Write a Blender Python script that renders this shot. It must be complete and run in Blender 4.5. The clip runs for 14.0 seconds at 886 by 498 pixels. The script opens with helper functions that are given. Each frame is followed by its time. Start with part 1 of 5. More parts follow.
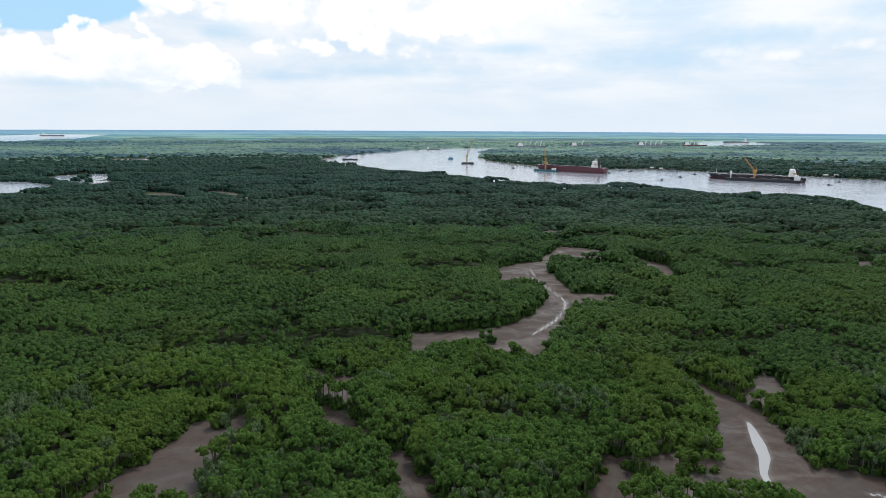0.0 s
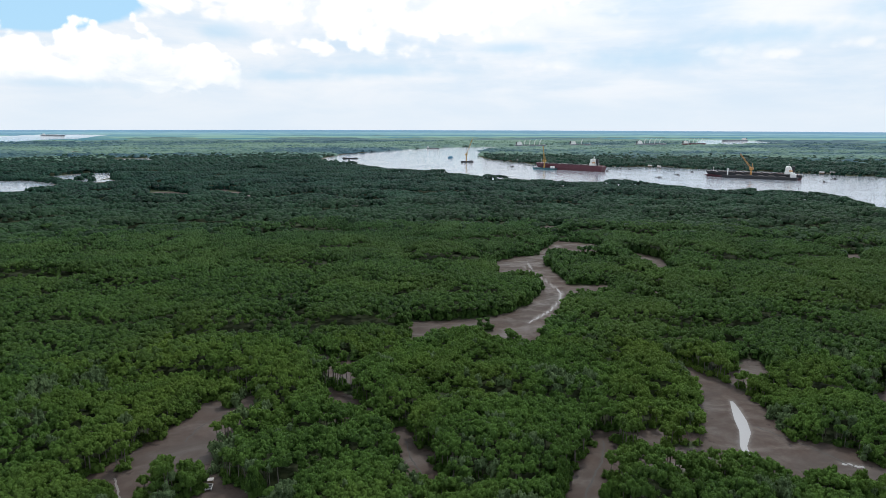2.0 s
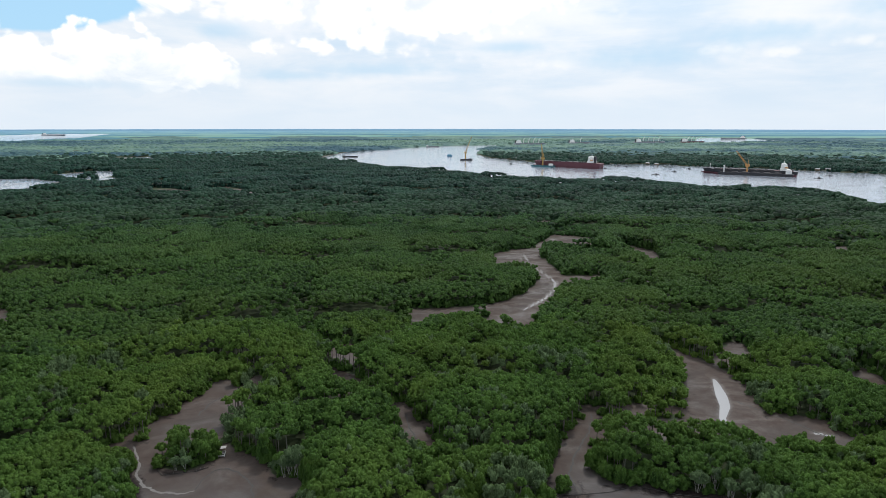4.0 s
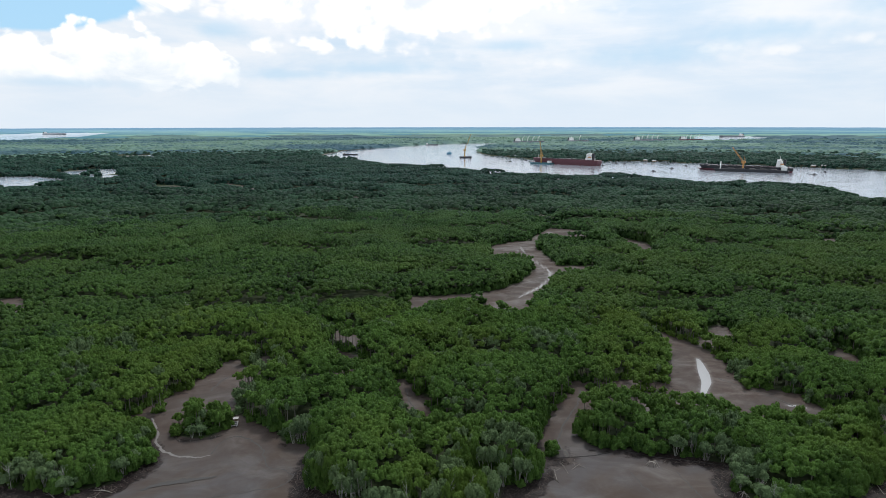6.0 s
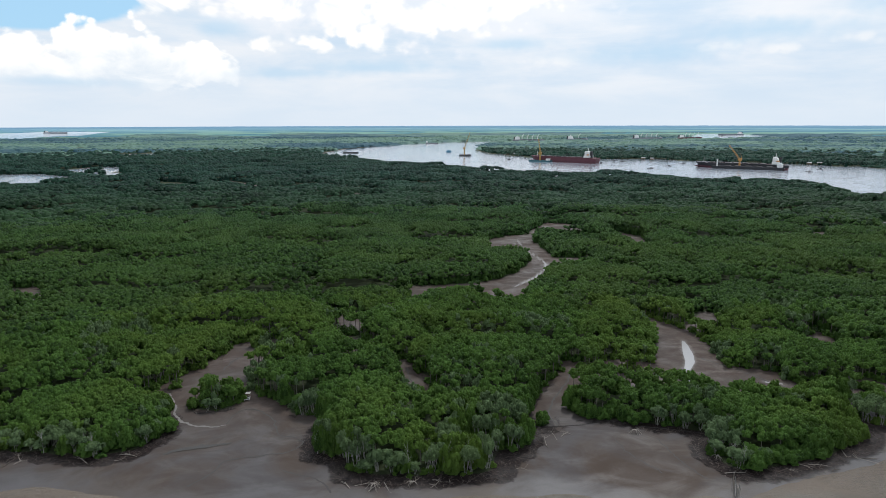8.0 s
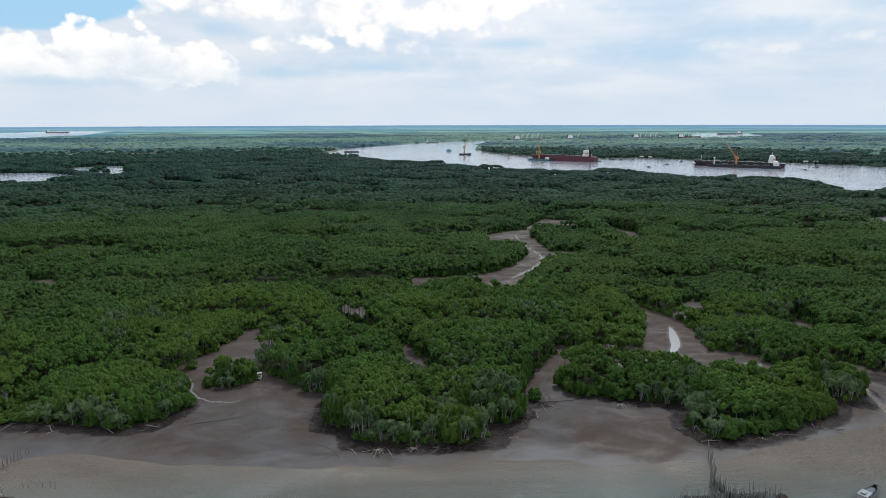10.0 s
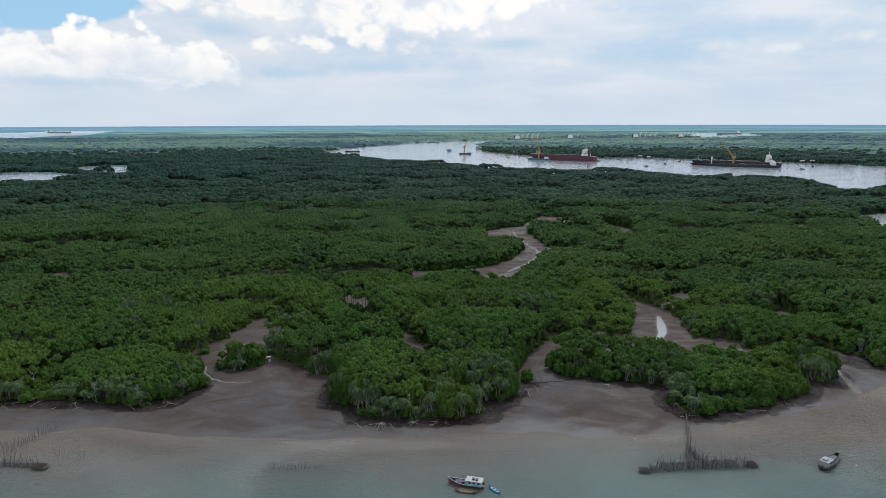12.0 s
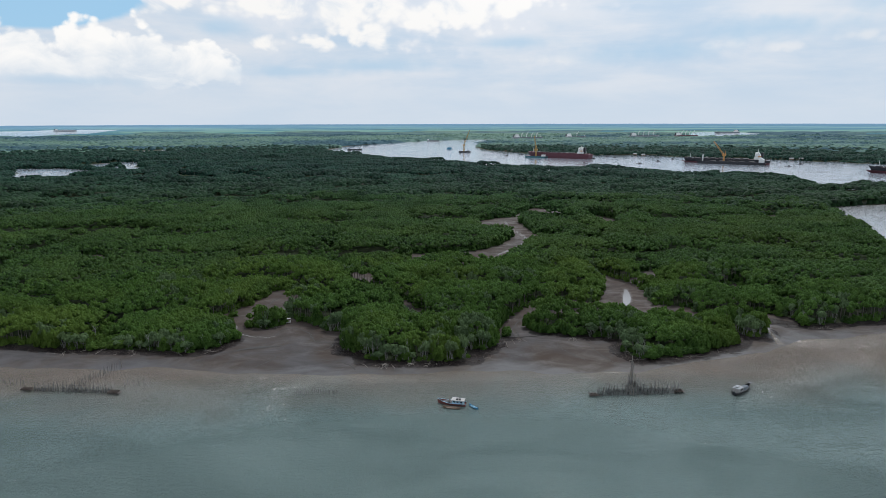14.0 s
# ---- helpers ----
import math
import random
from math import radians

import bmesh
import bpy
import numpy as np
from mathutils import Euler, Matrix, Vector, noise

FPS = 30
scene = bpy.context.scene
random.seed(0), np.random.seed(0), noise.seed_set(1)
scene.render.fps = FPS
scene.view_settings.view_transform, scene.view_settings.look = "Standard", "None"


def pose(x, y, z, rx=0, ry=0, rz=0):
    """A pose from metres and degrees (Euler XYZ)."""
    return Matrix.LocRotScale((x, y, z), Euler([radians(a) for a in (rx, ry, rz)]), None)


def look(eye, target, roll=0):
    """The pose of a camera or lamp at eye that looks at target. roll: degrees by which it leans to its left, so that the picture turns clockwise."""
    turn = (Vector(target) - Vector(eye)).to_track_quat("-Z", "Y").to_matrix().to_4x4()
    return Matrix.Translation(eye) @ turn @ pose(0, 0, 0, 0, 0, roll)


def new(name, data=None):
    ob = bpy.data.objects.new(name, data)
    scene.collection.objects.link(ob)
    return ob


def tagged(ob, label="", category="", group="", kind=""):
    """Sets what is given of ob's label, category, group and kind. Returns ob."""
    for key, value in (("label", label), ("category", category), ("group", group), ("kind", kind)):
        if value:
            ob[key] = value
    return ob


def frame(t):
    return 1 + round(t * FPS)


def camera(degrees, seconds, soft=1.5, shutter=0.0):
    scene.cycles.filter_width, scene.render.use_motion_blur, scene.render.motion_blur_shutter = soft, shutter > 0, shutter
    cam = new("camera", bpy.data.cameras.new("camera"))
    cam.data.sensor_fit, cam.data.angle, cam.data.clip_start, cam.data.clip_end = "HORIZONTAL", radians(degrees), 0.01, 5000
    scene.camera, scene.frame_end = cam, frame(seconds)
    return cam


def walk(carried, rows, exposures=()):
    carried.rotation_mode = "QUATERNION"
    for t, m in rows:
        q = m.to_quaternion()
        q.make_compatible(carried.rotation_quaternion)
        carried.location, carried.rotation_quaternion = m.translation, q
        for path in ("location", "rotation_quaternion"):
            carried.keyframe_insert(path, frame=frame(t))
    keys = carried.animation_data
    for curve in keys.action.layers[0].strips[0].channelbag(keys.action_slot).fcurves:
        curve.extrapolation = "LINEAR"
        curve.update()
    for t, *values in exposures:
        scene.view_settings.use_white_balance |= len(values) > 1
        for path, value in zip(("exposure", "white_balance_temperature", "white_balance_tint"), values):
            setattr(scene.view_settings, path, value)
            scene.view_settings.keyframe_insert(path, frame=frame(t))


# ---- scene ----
cam = camera(72, 14.0, 0.6)
EXPO = (-0.03, -0.08, -0.34)
SKY, SUN_POWER = 1.03, 2.2
PATH = [
    (0, look((-0.81, -1.10, 111.46), (2.95, 96.86, 91.76), 0.31)),
    (0.5, look((-0.89, -4.33, 111.13), (2.87, 93.64, 91.41), 0.27)),
    (1, look((-0.90, -7.63, 110.71), (2.86, 90.33, 90.97), 0.23)),
    (1.5, look((-0.86, -11.02, 110.21), (2.90, 86.94, 90.45), 0.19)),
    (2, look((-0.77, -14.48, 109.65), (2.99, 83.47, 89.87), 0.15)),
    (2.5, look((-0.66, -18.01, 109.05), (3.11, 79.93, 89.24), 0.12)),
    (3, look((-0.53, -21.62, 108.43), (3.24, 76.32, 88.58), 0.09)),
    (5.5, look((0.01, -40.47, 105.31), (3.81, 57.42, 85.23), -0.05)),
    (6, look((0.07, -44.37, 104.76), (3.86, 53.50, 84.62), -0.07)),
    (6.5, look((0.09, -48.32, 104.24), (3.89, 49.55, 84.05), -0.08)),
    (7, look((0.10, -52.29, 103.76), (3.89, 45.57, 83.53), -0.10)),
    (7.5, look((0.08, -56.29, 103.33), (3.87, 41.56, 83.05), -0.11)),
    (8, look((0.05, -60.32, 102.95), (3.84, 37.53, 82.63), -0.13)),
    (10.5, look((-0.09, -80.60, 101.64), (3.63, 17.23, 81.26), -0.16)),
    (11, look((-0.04, -84.66, 101.48), (3.66, 13.17, 81.11), -0.16)),
    (11.5, look((0.08, -88.71, 101.34), (3.74, 9.12, 80.97), -0.16)),
    (12, look((0.27, -92.48, 101.20), (3.90, 5.36, 80.83), -0.16)),
    (12.5, look((0.56, -97.75, 101.06), (4.16, 0.08, 80.68), -0.16)),
    (13, look((0.97, -107.99, 100.91), (4.52, -10.16, 80.50), -0.16)),
    (13.5, look((1.51, -123.55, 100.73), (5.02, -25.73, 80.27), -0.15)),
    (14, look((2.23, -141.16, 100.50), (5.68, -43.35, 79.96), -0.14)),
]
walk(cam, PATH, [(0, EXPO[0], 6300, 10), (7, EXPO[1], 6240, 10), (14, EXPO[2], 6080, 10)])

# ---- world and sun ----
SUN_EL, SUN_AZ = radians(54), radians(20)  # azimuth from +y towards +x


def build_world():
    world = bpy.data.worlds.new("sky")
    scene.world = world
    world.use_nodes = True
    nt = world.node_tree
    nt.nodes.clear()
    node, link = nt.nodes.new, nt.links.new

    def math_node(op, a, b=None, clamp=False):
        n = node("ShaderNodeMath")
        n.operation, n.use_clamp = op, clamp
        for slot, v in zip(n.inputs, (a, b)):
            if v is None:
                continue
            if isinstance(v, (int, float)):
                slot.default_value = v
            else:
                link(v, slot)
        return n.outputs[0]

    def blend(fac, a, b):
        n = node("ShaderNodeMix")
        n.data_type = "RGBA"
        link(fac, n.inputs["Factor"])
        for slot, v in ((n.inputs[6], a), (n.inputs[7], b)):
            if isinstance(v, tuple):
                slot.default_value = (*v, 1)
            else:
                link(v, slot)
        return n.outputs[2]

    def step(v, lo, hi):
        n = node("ShaderNodeMapRange")
        n.interpolation_type = "SMOOTHSTEP"
        link(v, n.inputs[0])
        n.inputs[1].default_value, n.inputs[2].default_value = lo, hi
        return n.outputs[0]

    sky = node("ShaderNodeTexSky")
    sky.sky_type, sky.sun_disc = "NISHITA", False
    sky.sun_elevation, sky.sun_rotation = SUN_EL, SUN_AZ
    sky.air_density, sky.dust_density, sky.ozone_density = 1.2, 0.15, 2.0
    scaled = node("ShaderNodeVectorMath")
    scaled.operation = "SCALE"
    link(sky.outputs[0], scaled.inputs[0])
    scaled.inputs[3].default_value = 0.085
    coord = node("ShaderNodeTexCoord")
    sep = node("ShaderNodeSeparateXYZ")
    link(coord.outputs["Generated"], sep.inputs[0])
    az = math_node("ARCTAN2", sep.outputs[0], sep.outputs[1])
    el = math_node("ARCSINE", sep.outputs[2])

    def field(sx, sy, scale, detail, rough, seed, distort=0.0):
        comb = node("ShaderNodeCombineXYZ")
        link(math_node("MULTIPLY", az, sx), comb.inputs[0])
        link(math_node("MULTIPLY", el, sy), comb.inputs[1])
        comb.inputs[2].default_value = seed
        tex = node("ShaderNodeTexNoise")
        link(comb.outputs[0], tex.inputs["Vector"])
        tex.inputs["Scale"].default_value, tex.inputs["Detail"].default_value = scale, detail
        tex.inputs["Roughness"].default_value, tex.inputs["Distortion"].default_value = rough, distort
        return tex.outputs[0]

    def billow(sx, sy, scale, seed):
        comb = node("ShaderNodeCombineXYZ")
        link(math_node("MULTIPLY", az, sx), comb.inputs[0])
        link(math_node("MULTIPLY", el, sy), comb.inputs[1])
        comb.inputs[2].default_value = seed
        tex = node("ShaderNodeTexVoronoi")
        tex.feature = "SMOOTH_F1"
        link(comb.outputs[0], tex.inputs["Vector"])
        tex.inputs["Scale"].default_value = scale
        tex.inputs["Smoothness"].default_value = 0.25
        tex.inputs["Detail"].default_value, tex.inputs["Roughness"].default_value = 2.0, 0.55
        return tex.outputs["Distance"]

    def puff(a, e, wa, we):
        """A round heap of cloud about one direction."""
        da = math_node("DIVIDE", math_node("SUBTRACT", az, a), wa)
        de = math_node("DIVIDE", math_node("SUBTRACT", el, e), we)
        r = math_node("ADD", math_node("MULTIPLY", da, da), math_node("MULTIPLY", de, de))
        return math_node("SUBTRACT", 1.0, math_node("SQRT", r))

    def heap(puffs):
        out = None
        for p in puffs:
            v = puff(*p)
            out = v if out is None else math_node("MAXIMUM", out, v)
        return out

    broad = field(1.0, 2.6, 3.2, 5, 0.55, 4.2, 0.4)
    fine = field(1.0, 1.6, 13.0, 6, 0.6, 9.1, 0.6)
    lumps = billow(1.0, 1.25, 22.0, 2.0)
    wisp = field(1.0, 5.0, 6.0, 5, 0.6, 1.7, 0.3)
    lumpy = math_node("SUBTRACT", math_node("ADD", fine, math_node("MULTIPLY", lumps, -0.9)), 0.08)

    # high veil of cloud over nearly all the sky, open in one place
    veil_gap = heap([(-0.54, 0.172, 0.17, 0.060), (0.72, 0.30, 0.20, 0.10)])
    veil = step(math_node("SUBTRACT", math_node("ADD", broad, math_node("MULTIPLY", fine, 0.35)),
                          math_node("MULTIPLY", math_node("MAXIMUM", veil_gap, 0.0), 2.4)), 0.12, 0.42)
    grey = step(math_node("ADD", math_node("MULTIPLY", broad, 0.7), math_node("MULTIPLY", wisp, 0.5)), 0.42, 0.78)
    veil_colour = blend(grey, (0.66, 0.785, 0.90), (0.93, 0.94, 0.95))
    tint = node("ShaderNodeMix")
    tint.data_type = "RGBA"
    tint.inputs[0].default_value = 0.8
    link(scaled.outputs[0], tint.inputs[6])
    tint.inputs[7].default_value = (0.48, 0.78, 1.02, 1)  # clean tropical blue between the clouds
    base = blend(veil, tint.outputs[2], veil_colour)

    # heaped clouds with lumpy tops
    near_heap = heap([(-0.555, 0.094, 0.072, 0.050), (-0.475, 0.098, 0.062, 0.050), (-0.40, 0.095, 0.072, 0.050),
                      (-0.335, 0.094, 0.060, 0.043), (-0.60, 0.072, 0.10, 0.042), (-0.46, 0.072, 0.16, 0.038),
                      (-0.32, 0.074, 0.07, 0.032)])
    tall_heap = heap([(-0.36, 0.175, 0.06, 0.045), (-0.32, 0.20, 0.09, 0.060), (-0.25, 0.195, 0.10, 0.060), (-0.20, 0.180, 0.07, 0.050),
                      (-0.12, 0.155, 0.08, 0.052), (-0.05, 0.185, 0.11, 0.060), (0.04, 0.170, 0.12, 0.065), (0.12, 0.20, 0.13, 0.060),
                      (-0.16, 0.118, 0.045, 0.022), (-0.235, 0.115, 0.04, 0.020), (-0.08, 0.125, 0.06, 0.028), (0.22, 0.200, 0.10, 0.040)])
    tall_body = heap([(-0.19, 0.175, 0.23, 0.085), (0.06, 0.18, 0.28, 0.095)])
    right_heap = heap([(0.56, 0.195, 0.085, 0.030), (0.34, 0.205, 0.12, 0.035), (0.44, 0.105, 0.05, 0.014),
                       (0.53, 0.100, 0.045, 0.013), (0.62, 0.110, 0.06, 0.014), (0.22, 0.09, 0.07, 0.014),
                       (-0.45, 0.062, 0.09, 0.010), (-0.62, 0.05, 0.10, 0.012)])

    def lit(heap_field, amount, lo, hi):
        return step(math_node("ADD", heap_field, math_node("MULTIPLY", lumpy, amount)), lo, hi)

    right_mask = math_node("MULTIPLY", lit(right_heap, 1.1, -0.15, 0.55), 0.7)
    out = blend(right_mask, base, (1.02, 1.0, 0.97))
    out = blend(math_node("MULTIPLY", lit(tall_body, 0.7, -0.1, 0.35), 0.75), out, (0.93, 0.945, 0.97))
    tall_mask = math_node("MULTIPLY", lit(tall_heap, 0.9, -0.15, 0.32), 0.95)
    tall_colour = blend(step(math_node("ADD", fine, math_node("MULTIPLY", broad, 0.6)), 0.48, 0.80), (0.78, 0.86, 0.94), (1.20, 1.14, 1.05))
    out = blend(tall_mask, out, tall_colour)
    near_mask = lit(near_heap, 0.8, -0.12, 0.10)
    shade = step(math_node("ADD", math_node("MULTIPLY", math_node("SUBTRACT", 0.165, el), 6.0), math_node("SUBTRACT", 0.55, fine)), 0.34, 0.84)
    near_colour = blend(shade, (1.24, 1.18, 1.09), (0.80, 0.87, 0.93))
    out = blend(near_mask, out, near_colour)

    # blue-grey undersides of the clouds
    under = heap([(-0.06, 0.084, 0.15, 0.016), (-0.20, 0.074, 0.12, 0.012), (0.345, 0.100, 0.16, 0.026), (0.52, 0.125, 0.17, 0.024), (0.66, 0.15, 0.10, 0.03),
                  (0.15, 0.118, 0.10, 0.014), (-0.30, 0.135, 0.07, 0.020), (-0.50, 0.055, 0.12, 0.010)])
    out = blend(math_node("MULTIPLY", lit(under, 0.5, -0.25, 0.75), 0.7), out, (0.56, 0.75, 0.90))

    # milky air low over the horizon
    low = step(el, 0.100, -0.005)
    out = blend(math_node("MULTIPLY", low, 0.8), out, (0.79, 0.86, 0.92))
    # the clouds are brightest round the hidden sun
    dot = node("ShaderNodeVectorMath")
    dot.operation = "DOT_PRODUCT"
    link(coord.outputs["Generated"], dot.inputs[0])
    dot.inputs[1].default_value = (math.sin(SUN_AZ) * math.cos(SUN_EL), math.cos(SUN_AZ) * math.cos(SUN_EL), math.sin(SUN_EL))
    away = math_node("ARCCOSINE", math_node("MINIMUM", dot.outputs["Value"], 0.9999))
    glow = math_node("EXPONENT", math_node("MULTIPLY", math_node("MULTIPLY", away, away), -1 / 0.40**2))
    bg = node("ShaderNodeBackground")
    link(out, bg.inputs[0])
    link(math_node("MULTIPLY", math_node("ADD", 1.0, math_node("MULTIPLY", glow, 2.6)), SKY), bg.inputs[1])
    end = node("ShaderNodeOutputWorld")
    link(bg.outputs[0], end.inputs[0])


build_world()
sun = new("sun", bpy.data.lights.new("sun", "SUN"))
sun.data.energy, sun.data.angle, sun.data.color = SUN_POWER, radians(8), (1.0, 0.95, 0.86)
sun_way = Vector((math.sin(SUN_AZ) * math.cos(SUN_EL), math.cos(SUN_AZ) * math.cos(SUN_EL), math.sin(SUN_EL)))
sun.matrix_world = look(sun_way * 300, (0, 0, 0))

# ---- materials ----


class Mat:
    """A small builder for node materials."""

    def __init__(self, name):
        self.mat = bpy.data.materials.new(name)
        self.mat.use_nodes = True
        self.nt = self.mat.node_tree
        self.nt.nodes.clear()
        self.out = self.nt.nodes.new("ShaderNodeOutputMaterial")
        self.geo = None

    def n(self, kind, **values):
        made = self.nt.nodes.new("ShaderNode" + kind)
        for key, v in values.items():
            if hasattr(v, "is_linked") or hasattr(v, "links"):
                self.nt.links.new(v, made.inputs[key])
            else:
                made.inputs[key].default_value = v
        return made

    def link(self, a, b):
        self.nt.links.new(a, b)

    def where(self):
        if not self.geo:
            self.geo = self.nt.nodes.new("ShaderNodeNewGeometry")
        return self.geo.outputs["Position"]

    def noise(self, scale, detail=4, rough=0.55, distort=0.0, stretch=None):
        at = self.where()
        if stretch:
            m = self.nt.nodes.new("ShaderNodeMapping")
            m.inputs["Scale"].default_value = stretch
            self.link(at, m.inputs[0])
            at = m.outputs[0]
        t = self.n("TexNoise", Scale=scale, Detail=detail, Roughness=rough, Distortion=distort)
        self.link(at, t.inputs["Vector"])
        return t.outputs[0]

    def ramp(self, v, lo, hi, a=0.0, b=1.0):
        r = self.nt.nodes.new("ShaderNodeMapRange")
        r.interpolation_type = "SMOOTHSTEP"
        self.link(v, r.inputs[0])
        r.inputs[1].default_value, r.inputs[2].default_value = lo, hi
        r.inputs[3].default_value, r.inputs[4].default_value = a, b
        return r.outputs[0]

    def math(self, op, a, b=0.0, clamp=False):
        m = self.nt.nodes.new("ShaderNodeMath")
        m.operation, m.use_clamp = op, clamp
        for slot, v in zip(m.inputs, (a, b)):
            if isinstance(v, (int, float)):
                slot.default_value = v
            else:
                self.link(v, slot)
        return m.outputs[0]

    def mix(self, fac, a, b, kind="MIX"):
        m = self.nt.nodes.new("ShaderNodeMix")
        m.data_type, m.blend_type = "RGBA", kind
        for slot, v in ((m.inputs[0], fac), (m.inputs[6], a), (m.inputs[7], b)):
            if isinstance(v, tuple):
                slot.default_value = (*v, 1)
            elif isinstance(v, (int, float)):
                slot.default_value = v
            else:
                self.link(v, slot)
        return m.outputs[2]

    def attr(self, name):
        a = self.nt.nodes.new("ShaderNodeAttribute")
        a.attribute_name = name
        return a.outputs["Fac"]

    def bump(self, height, strength, distance):
        b = self.n("Bump", Strength=strength, Distance=distance)
        self.link(height, b.inputs["Height"])
        return b.outputs[0]

    def surface(self, colour, rough=0.6, normal=None, metal=0.0, spec=0.5):
        p = self.nt.nodes.new("ShaderNodeBsdfPrincipled")
        for slot, v in (("Base Color", colour), ("Roughness", rough), ("Metallic", metal), ("Specular IOR Level", spec)):
            if isinstance(v, tuple):
                p.inputs[slot].default_value = (*v, 1)
            elif isinstance(v, (int, float)):
                p.inputs[slot].default_value = v
            else:
                self.link(v, p.inputs[slot])
        if normal is not None:
            self.link(normal, p.inputs["Normal"])
        self.link(p.outputs[0], self.out.inputs[0])
        return p


def paint(name, colour, rough=0.5, wear=0.35, scale=0.8, rust=(0.16, 0.07, 0.035), metal=0.0):
    """Weathered paint: patchy fading and rusty or dirty stains."""
    m = Mat(name)
    faded = m.mix(m.noise(scale, 5, 0.6), tuple(c * 0.75 for c in colour), tuple(min(1, c * 1.18) for c in colour))
    stain = m.ramp(m.noise(scale * 2.3, 6, 0.65, 0.5, (1, 1, 0.35)), 0.56, 0.78, 0.0, wear)
    m.surface(m.mix(stain, faded, rust), rough, m.bump(m.noise(scale * 6, 3), 0.25, 0.05), metal)
    return m.mat


def foliage(name, dark, light, warm, grain, thin=0.14):
    m = Mat(name)
    island = m.nt.nodes.new("ShaderNodeNewGeometry").outputs["Random Per Island"]
    ob = m.nt.nodes.new("ShaderNodeObjectInfo").outputs["Random"]
    tint = m.math("PINGPONG", m.math("ADD", m.attr("tint"), ob), 1.0)
    stand = m.noise(0.013, 4, 0.6)
    patch = m.noise(0.05, 3, 0.6)
    leaf = m.noise(grain, 3, 0.7)
    v = m.math("ADD", m.math("MULTIPLY", tint, 0.38), m.math("MULTIPLY", island, 0.40))
    # crown cores stay darker than the sprays: inner shade put into the colour
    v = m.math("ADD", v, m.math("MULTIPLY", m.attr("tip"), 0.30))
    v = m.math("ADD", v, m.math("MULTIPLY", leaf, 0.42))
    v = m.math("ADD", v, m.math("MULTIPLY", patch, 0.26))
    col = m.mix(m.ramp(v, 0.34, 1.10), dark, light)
    col = m.mix(m.ramp(stand, 0.42, 0.68, 0.0, 0.55), col, warm)
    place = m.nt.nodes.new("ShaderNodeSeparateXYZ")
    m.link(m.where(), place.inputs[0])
    haze_depth = m.math("ADD", place.outputs[1], m.math("MULTIPLY", stand, 260.0))
    col = m.mix(m.ramp(haze_depth, 420, 1250), col, m.mix(1.0, col, (0.66, 0.95, 2.4), "MULTIPLY"))  # distance haze put into the leaf colour: bluer away from the coast
    age = m.noise(0.021, 3, 0.55, 0.8)
    col = m.mix(m.ramp(age, 0.40, 0.60, 0.0, 0.4), col, m.mix(0.5, dark, col))
    p = m.surface(col, 0.62, m.bump(m.noise(grain * 1.7, 3, 0.75), 1.0, 0.8), 0.0, 0.06)
    t = m.nt.nodes.new("ShaderNodeBsdfTranslucent")
    m.link(m.mix(0.5, col, warm), t.inputs[0])
    mixed = m.nt.nodes.new("ShaderNodeMixShader")
    mixed.inputs[0].default_value = thin
    m.link(p.outputs[0], mixed.inputs[1])
    m.link(t.outputs[0], mixed.inputs[2])
    m.link(mixed.outputs[0], m.out.inputs[0])
    return m.mat


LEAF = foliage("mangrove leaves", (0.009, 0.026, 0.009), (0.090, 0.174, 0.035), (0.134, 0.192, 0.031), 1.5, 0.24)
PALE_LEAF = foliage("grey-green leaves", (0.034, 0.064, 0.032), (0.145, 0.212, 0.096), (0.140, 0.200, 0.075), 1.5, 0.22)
# haze by distance put into the greens: mid and far slightly cooler
MID_LEAF = foliage("mid canopy with haze tint", (0.005, 0.016, 0.006), (0.054, 0.108, 0.023), (0.074, 0.116, 0.021), 1.0, 0.16)
FAR_LEAF = foliage("distant canopy with haze tint", (0.004, 0.012, 0.005), (0.030, 0.063, 0.017), (0.038, 0.066, 0.016), 0.5)


def far_sheet():
    """Canopy seen from kilometres away: bands of sun and cloud shadow painted in, blued for haze."""
    m = Mat("far canopy")
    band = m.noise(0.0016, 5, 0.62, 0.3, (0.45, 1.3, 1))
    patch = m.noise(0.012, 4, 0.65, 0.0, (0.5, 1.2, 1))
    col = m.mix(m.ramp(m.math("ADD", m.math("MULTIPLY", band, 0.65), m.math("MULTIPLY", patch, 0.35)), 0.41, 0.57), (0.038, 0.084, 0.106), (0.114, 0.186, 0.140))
    m.surface(col, 0.8, m.bump(m.noise(0.05, 4, 0.7), 0.8, 6.0), 0.0, 0.1)
    return m.mat


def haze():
    """The last strip of land: distance haze painted as pale blue colour and a glow."""
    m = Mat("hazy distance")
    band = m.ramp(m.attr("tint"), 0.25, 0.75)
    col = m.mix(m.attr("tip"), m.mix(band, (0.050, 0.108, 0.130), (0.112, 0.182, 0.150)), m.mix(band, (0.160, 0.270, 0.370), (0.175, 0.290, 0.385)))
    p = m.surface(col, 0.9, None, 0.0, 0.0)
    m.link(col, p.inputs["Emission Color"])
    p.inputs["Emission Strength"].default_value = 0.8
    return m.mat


FAR_SHEET, HAZE = far_sheet(), haze()


def bark(name, a, b):
    m = Mat(name)
    m.surface(m.mix(m.noise(2.2, 5, 0.65, 0.3, (1, 1, 0.4)), a, b), 0.85, m.bump(m.noise(9, 4), 0.6, 0.04))
    return m.mat


